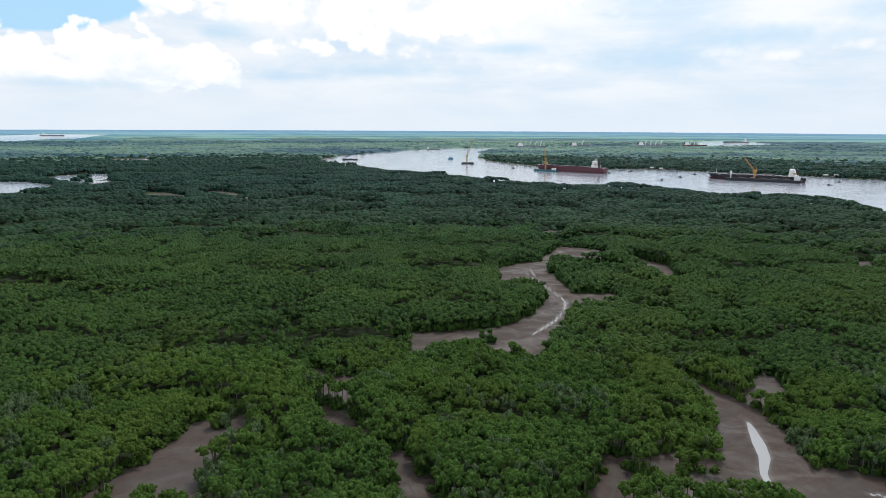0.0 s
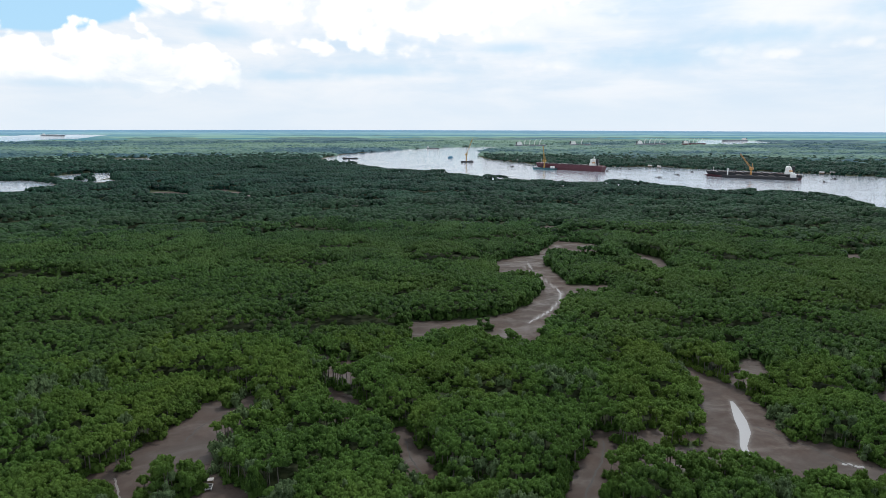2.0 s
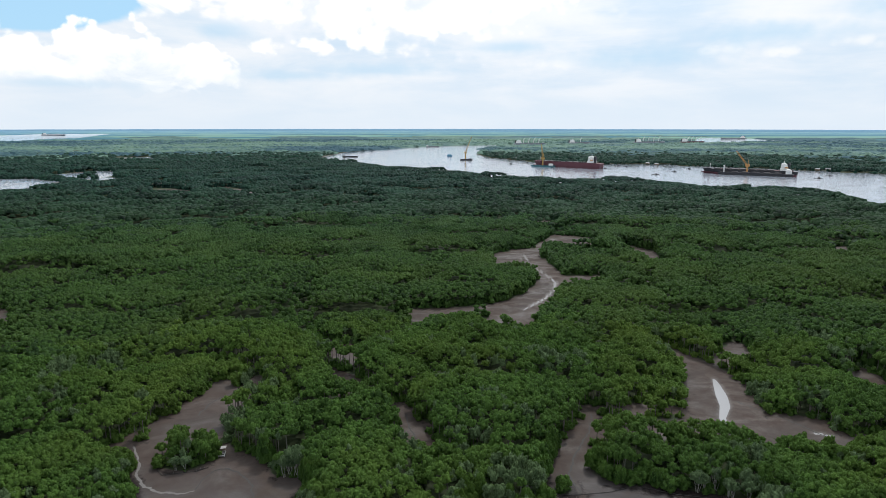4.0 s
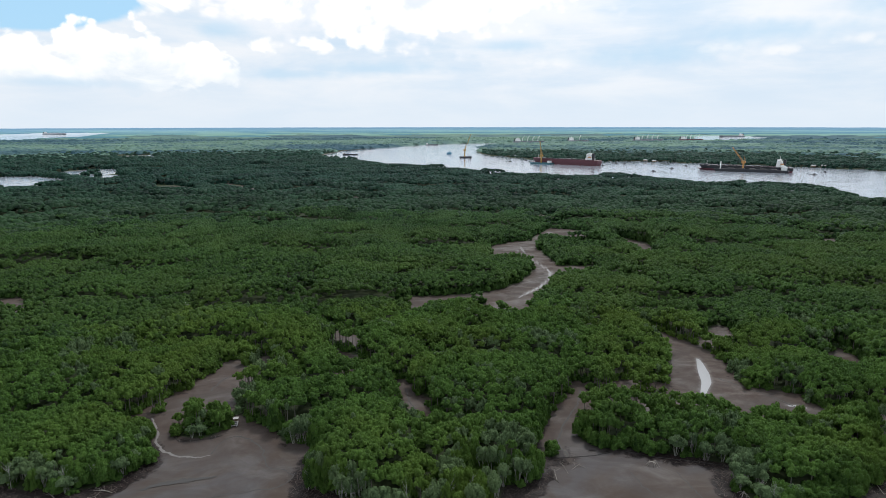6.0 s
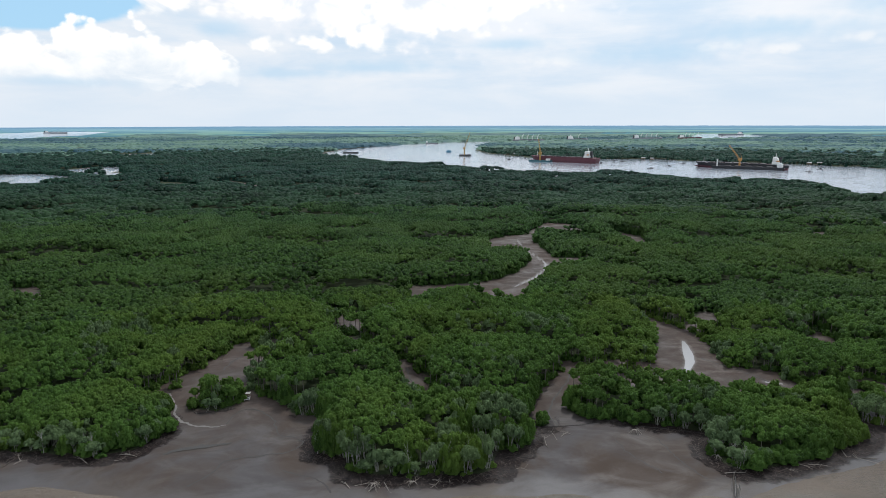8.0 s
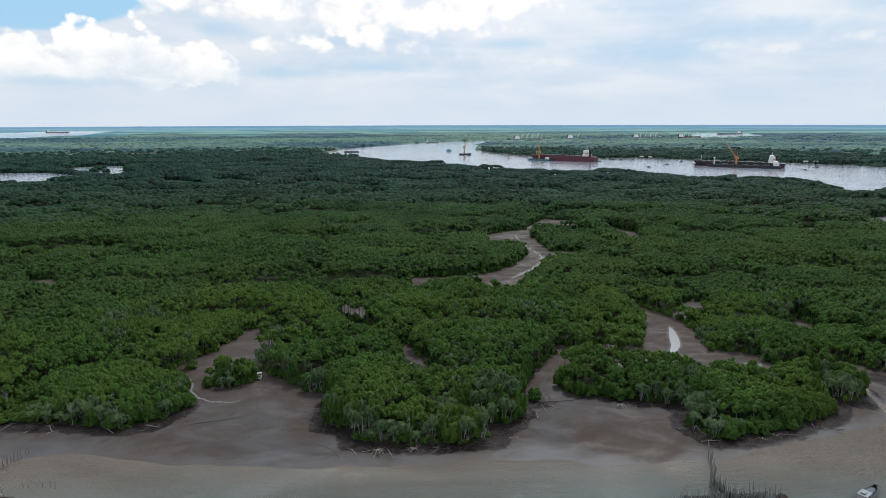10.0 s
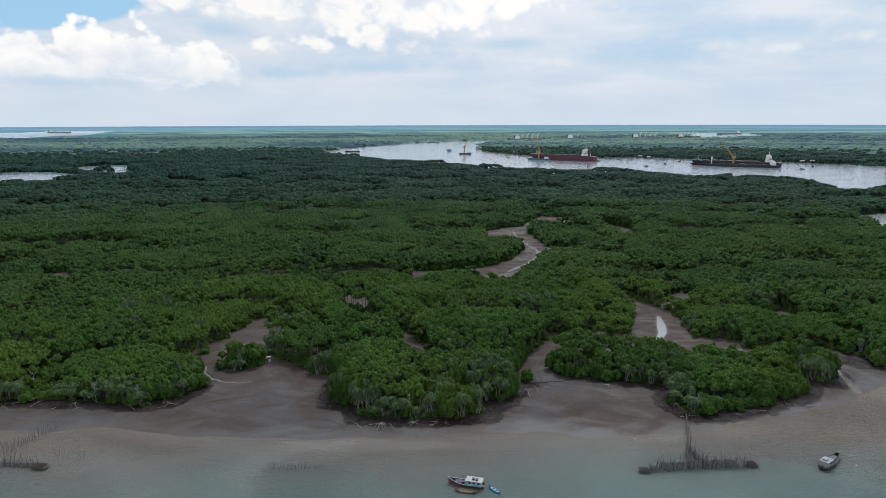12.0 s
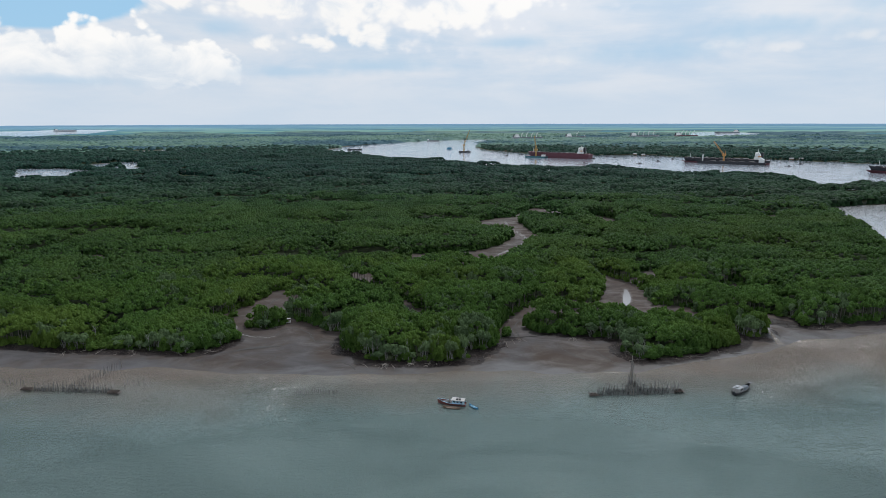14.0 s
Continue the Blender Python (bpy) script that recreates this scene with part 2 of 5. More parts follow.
BARK = bark("grey-brown bark", (0.07, 0.06, 0.05), (0.18, 0.16, 0.14))
PALE_BARK = bark("pale bark", (0.17, 0.165, 0.15), (0.36, 0.35, 0.32))
ROOT = bark("dark wet roots", (0.035, 0.026, 0.022), (0.09, 0.068, 0.055))
DRIFT = bark("bleached driftwood", (0.13, 0.11, 0.095), (0.30, 0.27, 0.235))
STAKE = bark("weathered stakes", (0.09, 0.085, 0.08), (0.24, 0.23, 0.22))


def ground_material():
    """Wet tidal mud, darker rooty banks and forest floor, from the ground's own cover values."""
    m = Mat("tidal mud")
    big = m.noise(0.035, 5, 0.6, 0.6)
    mid = m.noise(0.22, 5, 0.62, 0.4)
    small = m.noise(1.6, 5, 0.65)
    streak = m.noise(0.09, 5, 0.6, 0.8, (0.6, 1.0, 1.0))
    mud = m.mix(m.ramp(mid, 0.3, 0.7), (0.050, 0.036, 0.030), (0.068, 0.051, 0.043))
    mud = m.mix(m.ramp(big, 0.38, 0.68), mud, (0.060, 0.049, 0.044))
    mud = m.mix(m.ramp(small, 0.55, 0.8, 0.0, 0.35), mud, (0.062, 0.046, 0.037))
    place = m.nt.nodes.new("ShaderNodeSeparateXYZ")
    m.link(m.where(), place.inputs[0])
    flat = m.ramp(m.math("ADD", place.outputs[1], m.math("MULTIPLY", m.math("SUBTRACT", big, 0.5), 40.0)), 128, 156, 0.85, 0.0)
    mud = m.mix(flat, mud, m.mix(m.ramp(big, 0.35, 0.62), (0.054, 0.041, 0.033), (0.066, 0.061, 0.062)))
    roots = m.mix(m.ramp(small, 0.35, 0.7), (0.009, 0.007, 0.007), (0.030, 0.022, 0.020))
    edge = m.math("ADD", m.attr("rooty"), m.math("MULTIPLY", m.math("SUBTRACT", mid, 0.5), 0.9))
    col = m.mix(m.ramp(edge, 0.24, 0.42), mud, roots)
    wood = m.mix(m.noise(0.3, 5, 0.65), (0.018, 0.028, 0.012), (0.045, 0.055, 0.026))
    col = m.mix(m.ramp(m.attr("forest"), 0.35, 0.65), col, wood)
    col = m.mix(m.ramp(m.attr("rill"), 0.25, 0.75, 0.0, 0.8), col, (0.060, 0.050, 0.044))
    wet = m.math("ADD", m.attr("wet"), m.math("MULTIPLY", m.math("SUBTRACT", streak, 0.5), 1.3))
    rough = m.ramp(wet, 0.25, 0.85, 0.85, 0.42)
    rough = m.math("MAXIMUM", rough, m.math("MULTIPLY", m.attr("forest"), 0.9))
    h = m.math("ADD", m.math("MULTIPLY", mid, 0.6), m.math("MULTIPLY", small, 0.25))
    m.surface(col, rough, m.bump(h, 0.5, 0.2), 0.0, m.ramp(wet, 0.2, 0.9, 0.05, 0.22))
    return m.mat


def water_material():
    m = Mat("silty water, sky reflection painted in")
    far = m.nt.nodes.new("ShaderNodeSeparateXYZ")
    m.link(m.where(), far.inputs[0])
    bend = m.math("MULTIPLY", m.math("SUBTRACT", m.noise(0.018, 4, 0.6, 0.8), 0.5), 46.0)
    out = m.math("ADD", far.outputs[1], bend)
    green = m.mix(m.noise(0.03, 4, 0.6, 0.5), (0.076, 0.110, 0.104), (0.092, 0.128, 0.122))
    silt = m.mix(m.noise(0.05, 4, 0.6, 0.4, (0.4, 1.6, 1.0)), (0.118, 0.088, 0.062), (0.128, 0.108, 0.092))
    mid_silt = m.mix(0.55, green, silt)
    col = m.mix(m.ramp(out, 48, 82), green, mid_silt)
    col = m.mix(m.ramp(out, 74, 98), col, silt)
    # sky reflection put into the colour: paler creeks, river and far water
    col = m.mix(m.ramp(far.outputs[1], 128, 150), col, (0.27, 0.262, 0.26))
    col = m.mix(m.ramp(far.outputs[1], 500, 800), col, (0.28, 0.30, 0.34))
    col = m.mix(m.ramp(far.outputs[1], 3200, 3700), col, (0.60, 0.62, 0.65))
    skew = m.nt.nodes.new("ShaderNodeMapping")
    skew.inputs["Rotation"].default_value = (0, 0, radians(-28))
    skew.inputs["Scale"].default_value = (0.45, 1.5, 1)
    m.link(m.where(), skew.inputs[0])
    waves = []
    for scale, detail in ((0.5, 4), (2.4, 3)):
        t = m.n("TexNoise", Scale=scale, Detail=detail, Roughness=0.6, Distortion=0.5)
        m.link(skew.outputs[0], t.inputs["Vector"])
        waves.append(t.outputs[0])
    rip = m.math("ADD", m.math("MULTIPLY", waves[0], 0.6), m.math("MULTIPLY", waves[1], 0.4))
    calm = m.math("MULTIPLY", m.ramp(m.noise(0.022, 4, 0.6, 1.0, (0.6, 1.3, 1)), 0.36, 0.66, 0.42, 0.72), m.ramp(far.outputs[1], 110, 180, 1.0, 0.16))
    b = m.n("Bump", Distance=2.2)
    m.link(calm, b.inputs["Strength"])
    m.link(rip, b.inputs["Height"])
    p = m.surface(col, 0.06, b.outputs[0], 0.0, 0.5)
    p.inputs["IOR"].default_value = 1.33
    return m.mat


MUD, WATER = ground_material(), water_material()
HULL_RED = paint("oxide red hull", (0.105, 0.030, 0.042), 0.55, 0.25, 0.10)
HULL_BLACK = paint("black hull", (0.022, 0.024, 0.030), 0.5, 0.2, 0.10)
DECK_RED = paint("red-brown deck", (0.10, 0.045, 0.040), 0.7, 0.4, 0.12)
HATCH = paint("dark hatch covers", (0.045, 0.040, 0.042), 0.65, 0.35, 0.15)
WHITE = paint("white ship paint", (0.78, 0.78, 0.76), 0.45, 0.12, 0.2)
GLASS = paint("dark window glass", (0.02, 0.025, 0.03), 0.12, 0.0, 0.5)
ORANGE = paint("orange crane paint", (0.50, 0.25, 0.075), 0.5, 0.15, 0.3)
YELLOW = paint("ochre crane paint", (0.42, 0.26, 0.07), 0.5, 0.2, 0.3)
TEAL = paint("teal barge paint", (0.035, 0.13, 0.16), 0.5, 0.25, 0.2)
BLUE = paint("faded blue boat paint", (0.06, 0.22, 0.36), 0.5, 0.25, 1.6, (0.2, 0.15, 0.1))
SKY_BLUE = paint("pale blue boat paint", (0.30, 0.48, 0.58), 0.5, 0.2, 1.6, (0.2, 0.15, 0.1))
CREAM = paint("cream boat paint", (0.31, 0.295, 0.28), 0.5, 0.2, 1.8, (0.2, 0.15, 0.1))
BOAT_RED = paint("rust-red boat paint", (0.15, 0.050, 0.042), 0.55, 0.3, 1.6)
TAR = paint("tarred dark planking", (0.030, 0.030, 0.034), 0.6, 0.3, 1.5, (0.10, 0.08, 0.06))
PLANK = paint("grey-brown planking", (0.17, 0.12, 0.085), 0.75, 0.3, 1.5, (0.07, 0.05, 0.04))
TARP = paint("grey-blue tarpaulin", (0.045, 0.060, 0.075), 0.6, 0.2, 1.2, (0.2, 0.2, 0.2))
def netting():
    """Fine dark mesh that lets much of the light through."""
    m = Mat("fishing net")
    p = m.surface(m.mix(m.noise(1.2, 4), (0.05, 0.05, 0.05), (0.13, 0.13, 0.125)), 0.9)
    clear = m.nt.nodes.new("ShaderNodeBsdfTransparent")
    mixed = m.nt.nodes.new("ShaderNodeMixShader")
    m.link(m.ramp(m.noise(0.9, 4), 0.3, 0.7, 0.40, 0.75), mixed.inputs[0])
    m.link(p.outputs[0], mixed.inputs[1])
    m.link(clear.outputs[0], mixed.inputs[2])
    m.link(mixed.outputs[0], m.out.inputs[0])
    return m.mat


NET = netting()
GROOVE = paint("wet dark runnel", (0.026, 0.022, 0.020), 0.75, 0.2, 0.7, (0.08, 0.07, 0.06))
# paler than the mud: sky light on one drain's water put into the colour
SHEEN_RILL = paint("wet silt with painted sheen", (0.115, 0.103, 0.096), 0.6, 0.2, 0.7, (0.08, 0.07, 0.06))
STEEL = paint("grey steel", (0.20, 0.21, 0.22), 0.5, 0.25, 0.4)
FAR_HULL = paint("light blue-grey hull", (0.20, 0.22, 0.25), 0.55, 0.2, 0.10)
# ---- the lie of the land, in plan ----
HUB = np.array([0.0, -60.0, 105.0])  # the middle of the flight; beyond NEAR metres the distance is drawn together towards it
NEAR, DEEP = 3500.0, 1350.0

# open mud and water south of the line of shore trees
SHORE_WEST = [(-9000, -9000), (-9000, 700), (-600, 180), (-300, 143), (-194, 131), (-152, 123), (-123, 121), (-102, 117), (-92, 120), (-89, 126),
              (-85, 134), (-88, 143), (-97, 159), (-102, 170), (-96, 186), (-84, 184), (-72, 172), (-68, 165), (-54, 153), (-46, 143), (-37, 141),
              (-35, 134), (-36, 123), (-33, 116), (-25, 113), (-22, 105), (-11, 103), (6, 102), (17, 103), (23, 104), (25, 112), (32, 115), (36, 124)]
SHORE_EAST = [(37, 135), (41, 146), (48, 147), (52, 141), (59, 136), (70, 133), (84, 129), (96, 124), (90, 113), (91, 106), (95, 101), (103, 101), (112, 103),
              (123, 106), (135, 111), (145, 116), (152, 126), (163, 140), (178, 152), (184, 144), (197, 140), (214, 144), (237, 147), (420, 168), (900, 160),
              (9000, 500), (9000, -9000)]
SHORE = SHORE_WEST + SHORE_EAST
# muddy channels: centre line and half width
CREEKS_NEAR = [
    [(-101, 162, 7), (-93, 178, 6)],
    [(-9, 192, 3.5), (-6, 181, 5), (-2, 170, 6), (3, 158, 5)],
    [(17, 152, 3), (21, 149, 2.5)],
    [(14, 119, 4), (20, 117, 3.5)], [(27, 111, 4), (33, 110, 4)],
    [(45, 138, 7), (48, 148, 7), (53, 158, 7), (60, 170, 6.5), (65, 180, 5.5)],
    [(115, 256, 4), (119, 244, 6), (123, 229, 8.5), (125, 214, 11.5), (121, 200, 13), (116, 185, 15), (114, 172, 14)],
    [(140, 230, 6), (147, 238, 7), (155, 250, 5)],
    [(196, 218, 4), (191, 207, 7), (181, 193, 6)],
    [(150, 158, 5), (166, 158, 5), (172, 142, 7), (158, 142, 5), (153, 129, 5)],
    [(180, 158, 6), (190, 150, 5)],
]
CREEKS_FAR = [
    [(90, 474, 9), (92, 435, 9), (94, 403, 9), (91, 382, 9), (85, 363, 10), (76, 344, 11), (66, 325, 13), (57, 309, 14)],
    [(134, 612, 13), (144, 640, 14)],
    [(-94, 880, 22), (-66, 870, 26)],
    [(-480, 1110, 30), (-430, 1090, 26)],
    [(-346, 1030, 26), (-272, 950, 28)],
    [(-92, 236, 4), (-87, 234, 4)],
    [(-550, 1140, 26), (-600, 1170, 40), (-760, 1330, 50)],
]
# open mud with wider, irregular outlines
MUDS_NEAR = [
    [(133, 180), (147, 173), (149, 161), (139, 146), (124, 150), (114, 152), (108, 168)],
    [(-70, 222), (-77, 220), (-86, 217), (-89, 205), (-92, 194), (-97, 182), (-69, 169), (-73, 178), (-73, 185), (-71, 194), (-69, 203), (-65, 208)],
    [(-53, 270), (-44, 264), (-36, 259), (-31, 258), (-27, 235), (-33, 231), (-40, 243), (-50, 256)],
    [(-43, 232), (-35, 225), (-28, 217), (-20, 208), (-19, 195), (-27, 197), (-35, 204), (-41, 216)],
    [(60, 190), (69, 187), (89, 190), (100, 184), (106, 179), (98, 162), (89, 164), (77, 164), (62, 162)],
]
MUDS_FAR = [
    [(171, 539), (152, 557), (130, 563), (102, 508), (95, 462), (112, 493), (134, 484), (158, 488)],
    [(61, 474), (80, 491), (95, 499), (103, 499), (94, 440), (83, 420), (70, 423), (54, 410)],
    [(-8, 319), (14, 320), (33, 324), (50, 333), (68, 352), (77, 335), (61, 271), (42, 262), (33, 271), (28, 288), (4, 285), (-7, 276)],
    [(98, 399), (117, 398), (133, 395), (126, 362), (107, 356), (88, 353)],
    [(155, 383), (169, 391), (156, 356), (146, 355)],
    [(179, 351), (200, 361), (187, 331), (169, 325)],
    [(177, 521), (194, 500), (202, 482), (200, 457), (185, 417), (177, 420), (175, 453), (166, 484)],
    [(367, 493), (387, 495), (358, 453), (338, 447)],
    [(-262, 324), (-243, 328), (-214, 284), (-245, 298)],
    [(-466, 1045), (-429, 1045), (-374, 986), (-341, 899), (-376, 906), (-406, 913)],
]
# patches of trees that stand free in the mud
ISLETS = [(-77, 157, 10), (34, 303, 6), (161, 133, 7.5), (72, 180, 5.5), (86, 179, 4.5), (93, 179, 4.5), (-98, 169, 3.5), (43, 134, 3.5), (-75, 214, 4), (47, 279, 7),
          (93, 497, 5), (-735, 1370, 15), (-705, 1305, 12), (-690, 1250, 11), (-655, 1230, 9)]
RIVER = [(-330, 2060), (-300, 1930), (-271, 1850), (-158, 1662), (-58, 1452), (34, 1400), (123, 1247), (233, 1158), (274, 1122), (332, 1124),
         (399, 1103), (468, 1024), (485, 945), (540, 970), (600, 915), (616, 835), (602, 732), (650, 752), (720, 745), (900, 640),
         (1500, 300), (2600, 100), (2600, 800), (1600, 950), (1065, 1240), (940, 1400), (750, 1560), (625, 1650), (499, 1650), (335, 1758),
         (223, 2040), (215, 2309), (300, 2847), (430, 3120), (800, 3260), (1760, 3560), (2500, 4080), (2790, 5300), (2420, 5250),
         (1680, 3760), (1000, 3640), (600, 3480), (385, 3330), (171, 3290), (-63, 2948), (-199, 2620), (-292, 2405)]
LAGOON_EAST = [(470, 548), (560, 575), (900, 600), (900, 430), (520, 410), (455, 385), (398, 322), (370, 316), (397, 372), (422, 425), (452, 488)]
LAGOON_WEST = [(-880, 1229), (-824, 1234), (-776, 1233), (-687, 1164), (-627, 1063), (-622, 985), (-654, 962), (-700, 930)]
PONDS = [[(-1016, 2095), (-953, 2099), (-932, 2137), (-818, 1875), (-841, 1840), (-925, 1900)], [(-1509, 2660), (-1462, 2726), (-1293, 2400), (-1363, 2395)]]
FAR_WEST = [(-2560, 4000), (-2640, 4262), (-2690, 5012), (-3600, 7500), (-4500, 7800), (-4300, 6500), (-5600, 6800), (-5200, 5900), (-3300, 4500)]
POOLS = [  # standing water in the creeks
    [(126, 213, 0.6), (124, 206, 1.5), (121, 196, 2.3), (118, 187, 2.0), (112, 177, 1.2), (109, 166, 1.2)],
    [(139, 165, 0.8), (145, 162, 0.9)],
    [(81, 452, 0.5), (86, 428, 0.7), (91, 402, 0.5), (94, 378, 0.9), (89, 360, 0.5), (78, 338, 0.9), (66, 322, 0.8), (60, 314, 0.5)],
    [(87, 462, 0.6), (86, 442, 0.6)], [(180, 160, 0.5), (176, 148, 0.6), (170, 132, 0.9), (166, 118, 1.4)],
    [(-778, 1385, 26), (-740, 1400, 42), (-704, 1300, 46), (-650, 1212, 36), (-612, 1178, 16)],
]
RILLS = [  # narrow runnels in the flats, and one dark mussel bed
    [(-98, 164, 0.6), (-92, 155, 0.7), (-88, 145, 0.9), (-82, 139, 1.0), (-73, 136, 0.9), (-68, 137.5, 0.5)],
    [(-68, 138, 0.5), (-67, 145, 0.5), (-64, 149, 0.5), (-58, 147, 0.6), (-52, 140, 0.6), (-48, 130, 0.6), (-43, 128, 0.5), (-39, 124, 0.5), (-42, 119, 0.5),
     (-54, 116, 0.6), (-61, 114, 0.6), (-63, 107, 0.7), (-68, 101, 0.8)],
    # the short wide one is a dark mussel bed
    [(-82, 119, 1.2), (-76, 122, 2.4), (-69, 123.5, 2.2), (-62, 125, 0.8)],
    [(64, 182, 0.6), (60, 170, 0.6), (55, 161, 0.6), (50, 152, 0.7), (46, 141, 0.7), (47, 132, 0.6)], [(64, 122, 0.4), (66, 112, 0.4), (72, 102, 0.4)],
    [(-84, 186, 0.6), (-82, 198, 0.6), (-74, 210, 0.5)], [(-6, 184, 0.5), (-4, 172, 0.5), (0, 162, 0.5)], [(-42, 108, 0.5), (-30, 102, 0.5), (-26, 96, 0.6)],
    [(124, 190, 0.5), (134, 176, 0.5), (142, 162, 0.6)], [(78, 122, 0.4), (80, 108, 0.4), (84, 98, 0.4)],
]


def chain_distance(p, chains):
    """Distance from points to the edge of the nearest chain of (x, y, half width); negative inside."""
    best = np.full(len(p), 1e9)
    for chain in chains:
        c = np.array(chain, float)
        for a, b in zip(c[:-1], c[1:]):
            ab = b[:2] - a[:2]
            k = np.clip(((p - a[:2]) @ ab) / (ab @ ab), 0, 1)
            d = np.hypot(*(p - a[:2] - k[:, None] * ab).T) - (a[2] + k * (b[2] - a[2]))
            np.minimum(best, d, out=best)
    return best


def outline_distance(p, outline):
    """Signed distance to a closed outline; negative inside."""
    c = np.array(outline, float)
    best, inside = np.full(len(p), 1e18), np.zeros(len(p), bool)
    for a, b in zip(c, np.roll(c, -1, 0)):
        ab = b - a
        k = np.clip(((p - a) @ ab) / (ab @ ab), 0, 1)
        np.minimum(best, ((p - a - k[:, None] * ab) ** 2).sum(1), out=best)
        if a[1] != b[1]:
            inside ^= ((a[1] > p[:, 1]) != (b[1] > p[:, 1])) & (p[:, 0] < ab[0] * (p[:, 1] - a[1]) / ab[1] + a[0])
    return np.where(inside, -1, 1) * np.sqrt(best)


def wave_noise(p, size, seed, octaves=3):
    """Cheap smooth noise in the plan, about -1 to 1."""
    r = np.random.RandomState(seed)
    out = np.zeros(len(p))
    for octave in range(octaves):
        for _ in range(5):
            ang, ph = r.uniform(0, 2 * np.pi, 2)
            k = 2 * np.pi / (size / 2**octave) * r.uniform(0.6, 1.5)
            out += np.sin((p[:, 0] * np.cos(ang) + p[:, 1] * np.sin(ang)) * k + ph) / 2**octave
    return out / 3.4


def covers(p):
    """What lies at points of the plan: distances to open land, to the shore flats, to water bodies, pools and runnels."""
    wob = wave_noise(p, 14, 5) * 1.3
    bodies = np.minimum.reduce([outline_distance(p, o) for o in (RIVER, LAGOON_EAST, LAGOON_WEST, FAR_WEST, *PONDS)])
    pools = chain_distance(p, POOLS)
    flats = outline_distance(p, SHORE) + wob * 0.6
    creek = chain_distance(p, CREEKS_NEAR + CREEKS_FAR) + wob + 1.0
    for outline, trim in [(o, 0.0) for o in MUDS_NEAR] + [(o, 2.5) for o in MUDS_FAR]:
        close = (np.abs(p - np.mean(outline, 0)) < 160).all(1)
        if close.any():
            creek[close] = np.minimum(creek[close], outline_distance(p[close], outline) + wob[close] + trim)
    isle = np.max([r - np.hypot(p[:, 0] - x, p[:, 1] - y) for x, y, r in ISLETS], 0) + wob * 0.5
    free = np.minimum.reduce([flats, creek, bodies, pools])
    free = np.where(isle > -6, np.maximum(free, isle), free)
    return dict(free=free, flats=flats, creek=creek, bodies=bodies, pools=pools, isle=isle)


WATER_LINE = [(-9000, 60), (-400, 100), (-175, 106), (-126, 101), (-99, 103), (-74, 95), (-32, 92), (-9, 92), (37, 94), (60, 90), (86, 90),
              (110, 97), (147, 107), (174, 121), (225, 131), (500, 150), (9000, 480)]
WX, WY = np.array(WATER_LINE, float).T


def ground_height(p, c):
    """Ground level over the water, in metres."""
    s = lambda v, a, b: np.clip((v - a) / (b - a), 0, 1) ** 2 * (3 - 2 * np.clip((v - a) / (b - a), 0, 1))
    z = 0.35 + 0.35 * s(c["free"], -2.2, -1.0) + 0.45 * s(c["free"], -1.0, 3.5)
    z += 0.06 * wave_noise(p, 9, 8)
    past = p[:, 1] - np.interp(p[:, 0], WX, WY) + wave_noise(p, 30, 3) * 1.5
    flat = 0.02 + 0.022 * np.clip(past, -400, 15) + 0.45 * s(c["free"], -4.8, -3.2) + 0.5 * s(c["free"], -2.5, 2.0)
    z = np.where((c["flats"] < 1.0) & (past < 16), np.minimum(z, np.maximum(flat, -3)), z)
    far = np.hypot(p[:, 0], p[:, 1]) - 2500
    z = np.minimum(z, 0.25 - 0.9 * s(-c["bodies"], -3, 9) - np.where(c["bodies"] < 20, np.clip(far / 400, 0, 8), 0))
    z = np.minimum(z, np.where(c["pools"] < 1.2, 0.02 + 0.25 * np.clip(c["pools"], -2, 1.2), 9))
    return z


def gather(p3):
    """Draws all that lies beyond NEAR metres together towards the hub, keeping its direction, so that the far country ends within sight."""
    rel = p3 - HUB
    d = np.linalg.norm(rel, axis=1)
    k = np.where(d > NEAR, (NEAR + DEEP * (1 - np.exp(-(np.maximum(d, NEAR) - NEAR) / (DEEP * 1.15)))) / d, 1.0)
    return HUB + rel * k[:, None], k


def plan_steps(lo, hi, step, far, grow):
    out, mid = [], list(np.arange(lo, hi + step, step))
    for sign, start in ((-1, lo), (1, mid[-1])):
        v, s, side = start, step, []
        while abs(v) < far:
            s *= grow
            v += sign * s
            side.append(v)
        out.append(side)
    return np.array(out[0][::-1] + mid + out[1])


def raw_mesh(name, verts, faces, material, values=None, smooth=False):
    """One mesh from arrays of places and of triangles or quads."""
    mesh = bpy.data.meshes.new(name)
    faces = np.asarray(faces, np.int32)
    n, k = faces.shape
    mesh.vertices.add(len(verts))
    mesh.vertices.foreach_set("co", np.asarray(verts, np.float32).ravel())
    mesh.loops.add(n * k)
    mesh.loops.foreach_set("vertex_index", faces.ravel())
    mesh.polygons.add(n)
    mesh.polygons.foreach_set("loop_start", np.arange(0, n * k, k, dtype=np.int32))
    for key, v in (values or {}).items():
        a = mesh.attributes.new(key, "FLOAT", "POINT")
        a.data.foreach_set("value", np.asarray(v, np.float32))
    mesh.update(calc_edges=True)
    if not smooth:
        mesh.shade_flat()
    mesh.materials.append(material)
    return mesh


